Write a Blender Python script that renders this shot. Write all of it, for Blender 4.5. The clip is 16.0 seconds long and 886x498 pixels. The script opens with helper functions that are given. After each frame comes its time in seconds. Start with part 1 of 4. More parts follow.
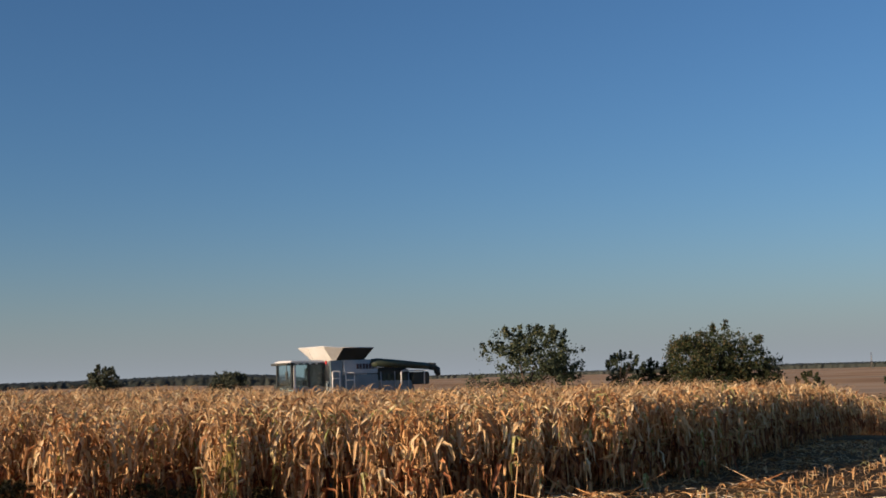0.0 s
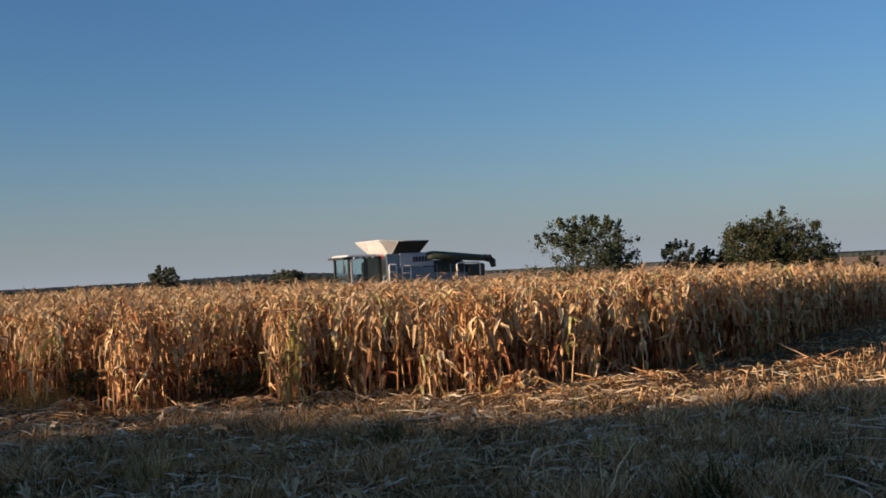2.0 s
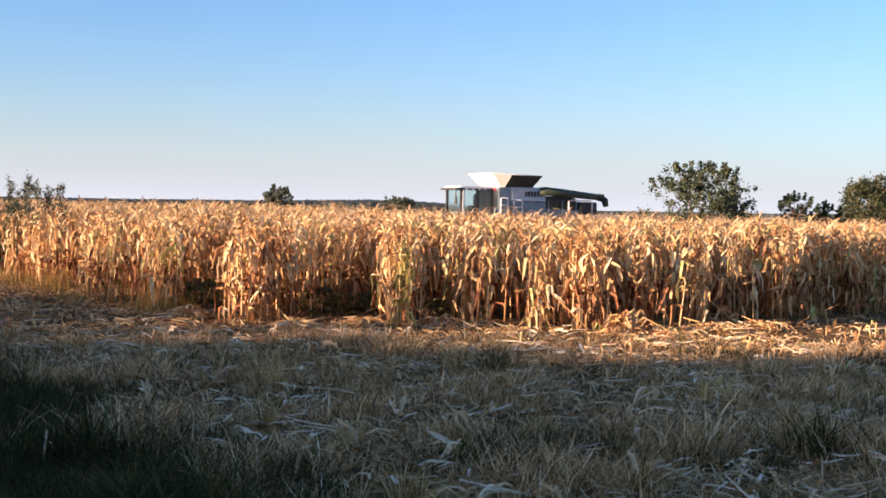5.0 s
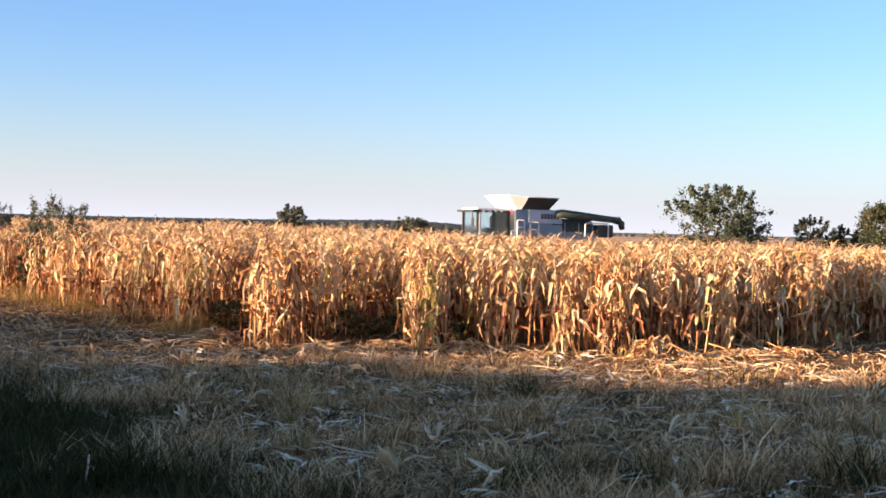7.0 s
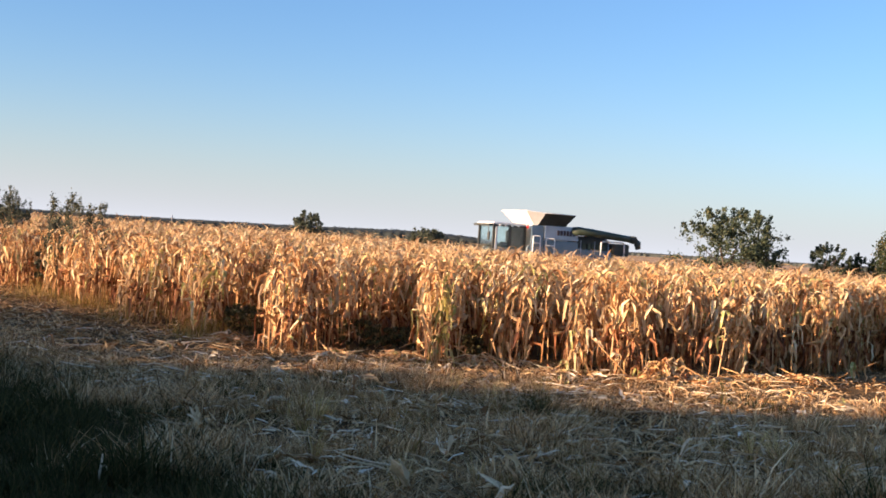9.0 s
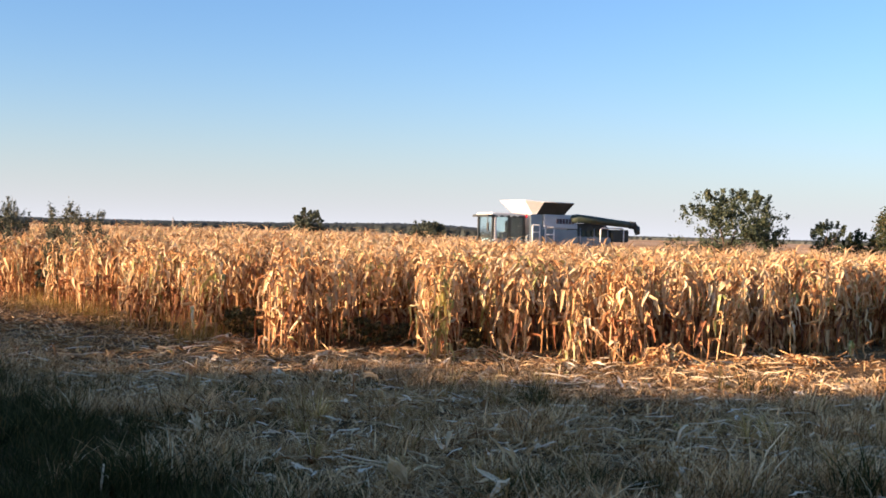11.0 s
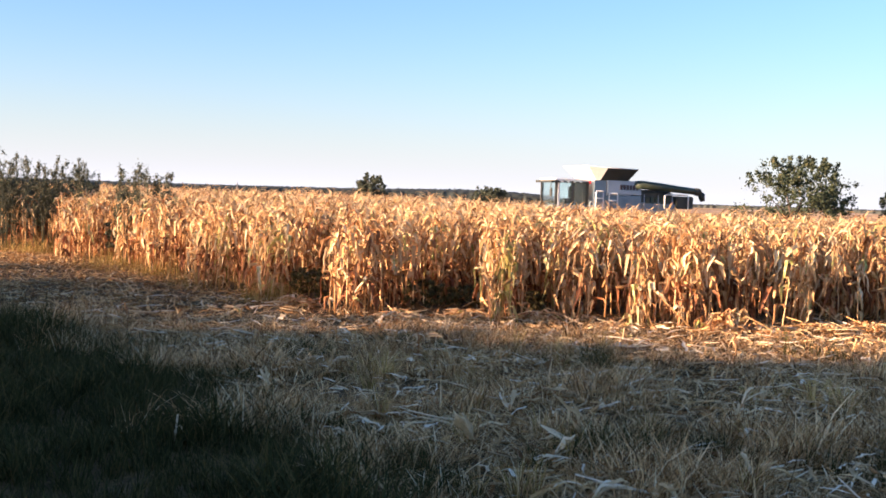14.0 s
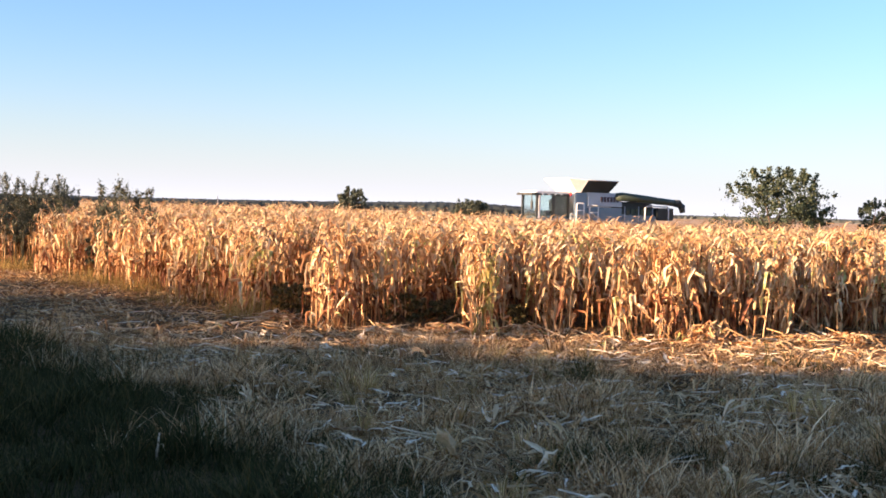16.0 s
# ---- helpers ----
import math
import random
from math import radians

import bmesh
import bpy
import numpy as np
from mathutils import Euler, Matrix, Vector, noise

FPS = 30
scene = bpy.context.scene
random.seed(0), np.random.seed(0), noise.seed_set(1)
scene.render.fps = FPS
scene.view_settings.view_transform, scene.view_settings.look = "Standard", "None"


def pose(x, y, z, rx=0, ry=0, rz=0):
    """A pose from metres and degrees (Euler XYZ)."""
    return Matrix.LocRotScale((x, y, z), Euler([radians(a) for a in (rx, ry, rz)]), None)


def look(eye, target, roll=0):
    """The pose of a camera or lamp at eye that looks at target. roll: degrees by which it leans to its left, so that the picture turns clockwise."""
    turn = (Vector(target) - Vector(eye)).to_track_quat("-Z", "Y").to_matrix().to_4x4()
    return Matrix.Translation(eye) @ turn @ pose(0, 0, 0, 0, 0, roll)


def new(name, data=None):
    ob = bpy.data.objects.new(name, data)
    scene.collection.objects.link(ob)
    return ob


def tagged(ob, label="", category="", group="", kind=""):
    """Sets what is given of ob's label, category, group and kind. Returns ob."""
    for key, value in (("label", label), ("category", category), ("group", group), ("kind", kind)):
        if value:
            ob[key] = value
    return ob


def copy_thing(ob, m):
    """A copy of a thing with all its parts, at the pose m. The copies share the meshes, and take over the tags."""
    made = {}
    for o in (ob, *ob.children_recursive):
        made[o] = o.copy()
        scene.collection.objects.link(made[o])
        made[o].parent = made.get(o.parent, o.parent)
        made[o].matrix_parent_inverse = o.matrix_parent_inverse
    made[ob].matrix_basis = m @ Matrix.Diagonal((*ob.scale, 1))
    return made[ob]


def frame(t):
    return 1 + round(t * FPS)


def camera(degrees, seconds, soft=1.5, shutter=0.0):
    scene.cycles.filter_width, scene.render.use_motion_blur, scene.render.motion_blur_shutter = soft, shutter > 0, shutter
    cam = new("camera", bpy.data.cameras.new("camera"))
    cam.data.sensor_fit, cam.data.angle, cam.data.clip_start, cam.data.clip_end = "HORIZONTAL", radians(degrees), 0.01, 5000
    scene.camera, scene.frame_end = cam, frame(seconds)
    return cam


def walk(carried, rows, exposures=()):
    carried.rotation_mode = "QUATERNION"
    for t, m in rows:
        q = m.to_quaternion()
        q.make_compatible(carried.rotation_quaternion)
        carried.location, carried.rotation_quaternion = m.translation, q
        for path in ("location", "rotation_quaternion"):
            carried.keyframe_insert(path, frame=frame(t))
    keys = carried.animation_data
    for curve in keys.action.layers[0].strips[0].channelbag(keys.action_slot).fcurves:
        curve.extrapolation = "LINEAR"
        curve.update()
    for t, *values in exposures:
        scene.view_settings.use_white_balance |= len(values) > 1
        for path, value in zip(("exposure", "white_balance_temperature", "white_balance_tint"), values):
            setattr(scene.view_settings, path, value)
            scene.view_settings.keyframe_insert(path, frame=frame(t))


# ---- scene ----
# the camera: standing at one spot, turning slowly, swaying a little
cam = camera(39.77, 16.0, soft=1.7)
# seconds, x, y, z, turn to the left, look up, lean to the right
ROWS = [
    (0.0, 0.394, 0.528, 2.267, -12.14, 5.91, 1.62),
    (0.5, 0.401, 0.517, 2.268, -12.90, 5.48, 1.80),
    (1.0, 0.394, 0.485, 2.241, -12.92, 4.95, 0.86),
    (1.5, 0.353, 0.425, 2.152, -9.21, 5.46, 2.17),
    (2.0, 0.339, 0.372, 2.068, -9.44, 1.14, 2.76),
    (2.5, 0.319, 0.348, 2.055, -9.35, 0.50, 0.44),
    (3.0, 0.293, 0.326, 2.042, -9.03, -0.81, -0.89),
    (3.5, 0.279, 0.303, 2.025, -7.15, -2.02, -0.59),
    (4.0, 0.264, 0.281, 2.027, -6.82, -2.04, -1.47),
    (4.5, 0.250, 0.260, 2.030, -5.82, -1.50, -0.95),
    (4.7, 0.250, 0.253, 2.030, -4.72, -1.89, -0.69),
    (6.8, 0.008, 0.243, 2.069, -3.57, -1.39, -1.63),
    (7.0, -0.007, 0.245, 2.083, -3.74, -0.93, -1.49),
    (7.5, -0.019, 0.239, 2.092, -3.37, -0.88, -2.12),
    (8.0, -0.029, 0.232, 2.094, -3.26, -0.88, -2.22),
    (8.5, -0.037, 0.226, 2.096, -3.37, 0.01, -2.17),
    (9.0, -0.053, 0.214, 2.098, -3.04, -0.40, -3.77),
    (9.2, -0.052, 0.205, 2.098, -3.05, -0.70, -4.01),
    (11.3, 0.057, 0.082, 2.171, -2.95, -0.82, -1.36),
    (11.5, 0.058, 0.077, 2.170, -3.44, -1.24, -2.21),
    (12.0, 0.050, 0.068, 2.151, -2.47, -3.22, -1.16),
    (12.5, 0.045, 0.064, 2.135, -1.66, -3.86, -3.68),
    (13.0, 0.041, 0.034, 2.114, -1.12, -2.45, -1.33),
    (13.5, 0.013, 0.016, 2.109, -0.41, -2.53, -2.17),
    (14.0, -0.001, 0.005, 2.103, -0.12, -2.46, -1.94),
    (14.5, -0.000, -0.000, 2.100, -0.00, -3.08, -1.63),
    (15.0, 0.000, -0.013, 2.125, -0.42, -2.35, -2.68),
    (15.5, 0.004, -0.010, 2.132, -1.35, -1.72, -1.95),
    (16.0, 0.000, -0.014, 2.129, -0.97, -1.84, -1.55),
]
EXPOSURES = [(0.0, 0.31, 5050, 10), (1.5, 0.26, 5020, 10), (2.5, 0.66, 4970, 12), (3.5, 1.22, 5120, 13), (4.5, 1.54, 5250, 17), (7.0, 1.74, 5330, 20), (9.0, 1.54, 5300, 16), (11.5, 1.62, 5360, 18), (12.0, 1.66, 5380, 20), (12.5, 1.84, 5430, 20), (13.0, 1.92, 5430, 20), (16.0, 1.92, 5430, 20)]


def stand(x, y, z, turn, up, lean):
    return pose(x, y, z, 0, 0, turn) @ pose(0, 0, 0, 90 + up) @ pose(0, 0, 0, 0, 0, -lean)


walk(cam, [(t, stand(*r)) for t, *r in ROWS], EXPOSURES)


# ---- light ----
SUN_SIDE, SUN_UP = 70.0, 11.0      # degrees from straight behind towards the left; height
world = bpy.data.worlds.new("evening_sky")
scene.world = world
world.use_nodes = True
wn = world.node_tree.nodes
sky = wn.new("ShaderNodeTexSky")
sky.sky_type = "NISHITA"
sky.sun_disc = False
sky.sun_elevation, sky.sun_rotation = radians(SUN_UP), radians(180 + SUN_SIDE)
sky.air_density, sky.dust_density, sky.ozone_density = 1.0, 0.8, 2.6
wn["Background"].inputs["Strength"].default_value = 0.068
# evening haze that thickens evenly all round towards the horizon
wl = world.node_tree.links
coord, split = wn.new("ShaderNodeTexCoord"), wn.new("ShaderNodeSeparateXYZ")
wl.new(coord.outputs["Generated"], split.inputs[0])
fall, power, haze = wn.new("ShaderNodeMath"), wn.new("ShaderNodeMath"), wn.new("ShaderNodeMix")
fall.operation, power.operation, haze.data_type = "MULTIPLY_ADD", "POWER", "RGBA"
fall.use_clamp = True
fall.inputs[1].default_value, fall.inputs[2].default_value, power.inputs[1].default_value = -4.0, 1.0, 4.4
wl.new(split.outputs["Z"], fall.inputs[0]); wl.new(fall.outputs[0], power.inputs[0]); wl.new(power.outputs[0], haze.inputs["Factor"])
wl.new(sky.outputs["Color"], haze.inputs["A"])
haze.inputs["B"].default_value = (4.50, 4.14, 3.52, 1)
wl.new(haze.outputs["Result"], wn["Background"].inputs["Color"])
SUN = Vector((-math.sin(radians(SUN_SIDE)) * math.cos(radians(SUN_UP)), -math.cos(radians(SUN_SIDE)) * math.cos(radians(SUN_UP)), math.sin(radians(SUN_UP))))
lamp = bpy.data.lights.new("sun", "SUN")
lamp.energy, lamp.angle, lamp.color = 5.4, radians(0.9), (1.0, 0.63, 0.325)
sun = new("sun", lamp)
sun.matrix_world = look(SUN * 100, (0, 0, 0))


# ---- materials ----
def nodes_of(name):
    m = bpy.data.materials.new(name)
    m.use_nodes = True
    return m, m.node_tree.nodes, m.node_tree.links, m.node_tree.nodes["Principled BSDF"]


def ramp(n, stops):
    r = n.new("ShaderNodeValToRGB")
    e = r.color_ramp.elements
    while len(e) < len(stops):
        e.new(0.5)
    for el, (p, c) in zip(e, stops):
        el.position, el.color = p, (*c, 1)
    return r


def surface(name, stops, rough=0.8, scale=8.0, metal=0.0, bump=0.3, fine=60.0, spec=0.3, coords="Object"):
    """A material whose colour varies by noise at two scales between the stops."""
    m, n, l, b = nodes_of(name)
    tc = n.new("ShaderNodeTexCoord")
    big, small = n.new("ShaderNodeTexNoise"), n.new("ShaderNodeTexNoise")
    big.inputs["Scale"].default_value, small.inputs["Scale"].default_value = scale, fine
    big.inputs["Detail"].default_value, small.inputs["Detail"].default_value = 5, 4
    add = n.new("ShaderNodeMath"); add.operation = "MULTIPLY_ADD"
    add.inputs[1].default_value = 0.35
    sub = n.new("ShaderNodeMath"); sub.operation = "MULTIPLY"
    sub.inputs[1].default_value = 0.65
    r = ramp(n, stops)
    bp = n.new("ShaderNodeBump"); bp.inputs["Strength"].default_value = bump; bp.inputs["Distance"].default_value = 0.01
    for t in (big, small):
        l.new(tc.outputs[coords], t.inputs["Vector"])
    l.new(big.outputs["Fac"], sub.inputs[0]); l.new(small.outputs["Fac"], add.inputs[0]); l.new(sub.outputs[0], add.inputs[2])
    l.new(add.outputs[0], r.inputs["Fac"]); l.new(r.outputs["Color"], b.inputs["Base Color"])
    l.new(small.outputs["Fac"], bp.inputs["Height"]); l.new(bp.outputs["Normal"], b.inputs["Normal"])
    b.inputs["Roughness"].default_value, b.inputs["Metallic"].default_value = rough, metal
    b.inputs["Specular IOR Level"].default_value = spec
    return m


def leafy(name, stops, through_light=0.3, rough=0.7, scale=14.0, spec=0.25, streak=(1, 1, 1)):
    """Dry or green blades: each loose piece has its own tone, with finer mottling along it, and lets some light through."""
    m, n, l, b = nodes_of(name)
    geo, info, tc = n.new("ShaderNodeNewGeometry"), n.new("ShaderNodeObjectInfo"), n.new("ShaderNodeTexCoord")
    mp = n.new("ShaderNodeMapping"); mp.inputs["Scale"].default_value = streak
    noi = n.new("ShaderNodeTexNoise"); noi.inputs["Scale"].default_value = scale; noi.inputs["Detail"].default_value = 4
    l.new(tc.outputs["Object"], mp.inputs["Vector"]); l.new(mp.outputs["Vector"], noi.inputs["Vector"])
    s1 = n.new("ShaderNodeMath"); s1.operation = "ADD"
    s2 = n.new("ShaderNodeMath"); s2.operation = "FRACT"
    l.new(geo.outputs["Random Per Island"], s1.inputs[0]); l.new(info.outputs["Random"], s1.inputs[1]); l.new(s1.outputs[0], s2.inputs[0])
    s3 = n.new("ShaderNodeMath"); s3.operation = "MULTIPLY_ADD"; s3.inputs[1].default_value = 0.5
    s4 = n.new("ShaderNodeMath"); s4.operation = "SUBTRACT"; s4.inputs[1].default_value = 0.25
    l.new(noi.outputs["Fac"], s3.inputs[0]); l.new(s2.outputs[0], s3.inputs[2]); l.new(s3.outputs[0], s4.inputs[0])
    r = ramp(n, stops)
    l.new(s4.outputs[0], r.inputs["Fac"]); l.new(r.outputs["Color"], b.inputs["Base Color"])
    b.inputs["Roughness"].default_value, b.inputs["Specular IOR Level"].default_value = rough, spec
    tr, mix = n.new("ShaderNodeBsdfTranslucent"), n.new("ShaderNodeMixShader")
    mix.inputs[0].default_value = through_light
    l.new(r.outputs["Color"], tr.inputs["Color"])
    l.new(b.outputs[0], mix.inputs[1]); l.new(tr.outputs[0], mix.inputs[2]); l.new(mix.outputs[0], n["Material Output"].inputs["Surface"])
    return m


M_LEAF = leafy("dry_corn_leaf", [(0.0, (0.25, 0.112, 0.044)), (0.18, (0.49, 0.260, 0.100)), (0.42, (0.70, 0.440, 0.185)), (0.70, (0.82, 0.595, 0.300)), (0.88, (0.87, 0.73, 0.46)), (0.96, (0.56, 0.51, 0.19)), (1.0, (0.36, 0.38, 0.11))], 0.2)
# Lower leaves: rusty brown, darkened to carry the shade low in the corn.
M_LOW = leafy("rusty_shaded_lower_corn_leaf", [(0.0, (0.13, 0.050, 0.022)), (0.3, (0.31, 0.125, 0.050)), (0.6, (0.50, 0.235, 0.092)), (0.85, (0.68, 0.385, 0.160)), (1.0, (0.76, 0.51, 0.24))], 0.14)
M_STALK = leafy("dry_corn_stalk", [(0.0, (0.36, 0.17, 0.06)), (0.5, (0.60, 0.36, 0.14)), (1.0, (0.74, 0.53, 0.26))], 0.02, 0.6)
M_EAR = leafy("dry_corn_husk", [(0.0, (0.42, 0.225, 0.075)), (0.5, (0.60, 0.385, 0.155)), (1.0, (0.72, 0.54, 0.29))], 0.15, 0.65)
M_TASSEL = leafy("dry_corn_tassel", [(0.0, (0.48, 0.295, 0.13)), (1.0, (0.74, 0.55, 0.29))], 0.25, 0.8)
M_PALE = leafy("bleached_husk", [(0.0, (0.46, 0.31, 0.145)), (0.5, (0.80, 0.62, 0.36)), (1.0, (0.95, 0.86, 0.66))], 0.2, 0.7)
M_LITTER = leafy("corn_litter", [(0.0, (0.15, 0.068, 0.025)), (0.35, (0.42, 0.225, 0.078)), (0.7, (0.66, 0.42, 0.17)), (1.0, (0.85, 0.66, 0.36))], 0.2, 0.9, spec=0.08)
M_GRASS = leafy("dry_grass", [(0.0, (0.080, 0.046, 0.018)), (0.30, (0.318, 0.185, 0.074)), (0.62, (0.721, 0.445, 0.194)), (0.88, (0.954, 0.690, 0.351)), (1.0, (0.970, 0.820, 0.504))], 0.3, 0.9, spec=0.08)
M_YELLOW = leafy("yellow_green_grass", [(0.0, (0.17, 0.125, 0.035)), (0.5, (0.36, 0.26, 0.075)), (1.0, (0.60, 0.40, 0.14))], 0.35, 0.9, spec=0.08)
M_GREEN = leafy("green_grass", [(0.0, (0.030, 0.034, 0.011)), (0.6, (0.062, 0.064, 0.022)), (1.0, (0.17, 0.125, 0.044))], 0.3, 0.9, spec=0.06)
M_WEED = leafy("weed_green", [(0.0, (0.050, 0.056, 0.034)), (0.5, (0.090, 0.100, 0.060)), (1.0, (0.17, 0.16, 0.090))], 0.12)
M_TREE = leafy("tree_leaf", [(0.0, (0.028, 0.040, 0.022)), (0.5, (0.064, 0.084, 0.044)), (0.9, (0.100, 0.114, 0.056)), (1.0, (0.15, 0.14, 0.06))], 0.25, 0.6)
# Grey-green leaf, lightened so its colour carries the haze of distance.
M_BUSH = leafy("hazed_grey_green_bush_leaf", [(0.0, (0.045, 0.056, 0.036)), (0.6, (0.095, 0.112, 0.072)), (1.0, (0.15, 0.16, 0.10))], 0.25, 0.7)
M_OAK = leafy("browning_tree_leaf", [(0.0, (0.024, 0.036, 0.016)), (0.5, (0.048, 0.064, 0.025)), (0.85, (0.08, 0.082, 0.03)), (1.0, (0.14, 0.10, 0.04))], 0.25, 0.55)
M_FAR = leafy("far_wood_leaf", [(0.0, (0.048, 0.058, 0.050)), (1.0, (0.090, 0.100, 0.086))], 0.1, 0.8, scale=0.3)
M_BARK = surface("bark", [(0.3, (0.06, 0.045, 0.03)), (0.7, (0.16, 0.12, 0.085))], 0.9, 6)
M_LOWWEED = leafy("olive_weed_leaf", [(0.0, (0.06, 0.055, 0.020)), (0.5, (0.14, 0.125, 0.045)), (1.0, (0.36, 0.25, 0.10))], 0.25, 0.8)
M_THATCH = leafy("matted_straw", [(0.0, (0.095, 0.056, 0.023)), (0.3, (0.318, 0.190, 0.077)), (0.65, (0.636, 0.410, 0.180)), (0.9, (0.890, 0.650, 0.333)), (1.0, (0.970, 0.820, 0.504))], 0.25, 0.9, spec=0.08)


def ground_material():
    """Dark soil with straw near by, bands of stubble and bare fields further off."""
    m, n, l, b = nodes_of("field_ground")
    tc = n.new("ShaderNodeTexCoord")
    a, c, d = (n.new("ShaderNodeTexNoise") for _ in range(3))
    for t, s in ((a, 0.6), (c, 18.0), (d, 0.012)):
        t.inputs["Scale"].default_value, t.inputs["Detail"].default_value = s, 6
        l.new(tc.outputs["Object"], t.inputs["Vector"])
    soil = ramp(n, [(0.3, (0.045, 0.031, 0.016)), (0.5, (0.11, 0.074, 0.032)), (0.68, (0.27, 0.18, 0.075))])
    mixn = n.new("ShaderNodeMath"); mixn.operation = "MULTIPLY_ADD"; mixn.inputs[1].default_value = 0.5
    half = n.new("ShaderNodeMath"); half.operation = "MULTIPLY"; half.inputs[1].default_value = 0.5
    l.new(a.outputs["Fac"], half.inputs[0]); l.new(c.outputs["Fac"], mixn.inputs[0]); l.new(half.outputs[0], mixn.inputs[2]); l.new(mixn.outputs[0], soil.inputs["Fac"])
    far = ramp(n, [(0.35, (0.40, 0.24, 0.11)), (0.47, (0.52, 0.33, 0.16)), (0.55, (0.58, 0.41, 0.24)), (0.65, (0.34, 0.24, 0.13))])
    l.new(d.outputs["Fac"], far.inputs["Fac"])
    sep = n.new("ShaderNodeSeparateXYZ"); l.new(tc.outputs["Object"], sep.inputs[0])
    w = n.new("ShaderNodeMapRange"); w.inputs[1].default_value, w.inputs[2].default_value = 60, 110
    l.new(sep.outputs["Y"], w.inputs[0])
    mix = n.new("ShaderNodeMix"); mix.data_type = "RGBA"
    l.new(w.outputs[0], mix.inputs["Factor"]); l.new(soil.outputs[0], mix.inputs["A"]); l.new(far.outputs[0], mix.inputs["B"])
    l.new(mix.outputs["Result"], b.inputs["Base Color"])
    bp = n.new("ShaderNodeBump"); bp.inputs["Strength"].default_value = 0.8; bp.inputs["Distance"].default_value = 0.03
    l.new(c.outputs["Fac"], bp.inputs["Height"]); l.new(bp.outputs["Normal"], b.inputs["Normal"])
    b.inputs["Roughness"].default_value, b.inputs["Specular IOR Level"].default_value = 0.95, 0.1
    return m


M_GROUND = ground_material()
M_WHITE = surface("machine_white", [(0.3, (0.66, 0.66, 0.62)), (0.7, (0.80, 0.80, 0.77))], 0.45, 2.0, bump=0.02)
M_GREY = surface("machine_grey_side", [(0.3, (0.18, 0.23, 0.25)), (0.7, (0.25, 0.30, 0.32))], 0.45, 2.0, bump=0.02)
M_PANEL = surface("machine_light_grey", [(0.3, (0.185, 0.245, 0.275)), (0.7, (0.25, 0.31, 0.34))], 0.45, 2.0, bump=0.02)
M_DARK = surface("machine_dark", [(0.3, (0.035, 0.04, 0.035)), (0.7, (0.075, 0.08, 0.07))], 0.5, 2.0, bump=0.02)
M_OLIVE = surface("machine_olive", [(0.3, (0.04, 0.055, 0.035)), (0.7, (0.075, 0.09, 0.06))], 0.45, 2.0, bump=0.02)
M_RUBBER = surface("tyre_rubber", [(0.3, (0.02, 0.02, 0.02)), (0.7, (0.05, 0.045, 0.04))], 0.85, 5.0)
M_RED = surface("red_lamp", [(0.3, (0.50, 0.03, 0.03)), (0.7, (0.65, 0.05, 0.05))], 0.3, 5.0, bump=0.0)
M_STEEL = surface("galvanised_steel", [(0.3, (0.34, 0.34, 0.34)), (0.7, (0.50, 0.50, 0.49))], 0.4, 8.0, 0.8)
M_TRIM = surface("lettering_dark", [(0.3, (0.055, 0.045, 0.055)), (0.7, (0.085, 0.07, 0.08))], 0.5, 8.0, bump=0.0)
M_PALEPANEL = surface("machine_pale_panel", [(0.3, (0.36, 0.41, 0.44)), (0.7, (0.46, 0.51, 0.54))], 0.45, 2.0, bump=0.02)


def glass_material():
    m, n, l, b = nodes_of("cab_glass")
    b.inputs["Base Color"].default_value = (0.80, 0.90, 0.88, 1)
    b.inputs["Transmission Weight"].default_value = 1.0
    b.inputs["Roughness"].default_value, b.inputs["IOR"].default_value = 0.03, 1.45
    return m


M_GLASS = glass_material()


# ---- building helpers ----
def mesh_of(name, V, F, mats, index=None, smooth=True):
    """A mesh from arrays of corners (n, 3) and of quads (m, 4)."""
    V, F = np.asarray(V, np.float32), np.asarray(F, np.int32)
    me = bpy.data.meshes.new(name)
    me.vertices.add(len(V)); me.loops.add(F.size); me.polygons.add(len(F))
    me.vertices.foreach_set("co", V.ravel())
    me.loops.foreach_set("vertex_index", F.ravel())
    me.polygons.foreach_set("loop_start", np.arange(len(F), dtype=np.int32) * F.shape[1])
    if index is not None:
        me.polygons.foreach_set("material_index", np.asarray(index, np.int32))
    me.polygons.foreach_set("use_smooth", np.full(len(F), smooth))
    for m in mats:
        me.materials.append(m)
    me.update(calc_edges=True)
    me.validate()
    return me


def part(name, bm, material, parent, label=""):
    """Links a bmesh, a mesh or a pair of arrays as one mesh object under a thing or a part."""
    if isinstance(bm, tuple):
        me = mesh_of(name, bm[0], bm[1], [material])
    elif isinstance(bm, bpy.types.Mesh):
        me = bm
    else:
        me = bpy.data.meshes.new(name)
        bm.to_mesh(me); bm.free()
        me.materials.append(material)
    ob = new(name, me)
    if parent:
        ob.parent = parent
    return tagged(ob, label) if label else ob


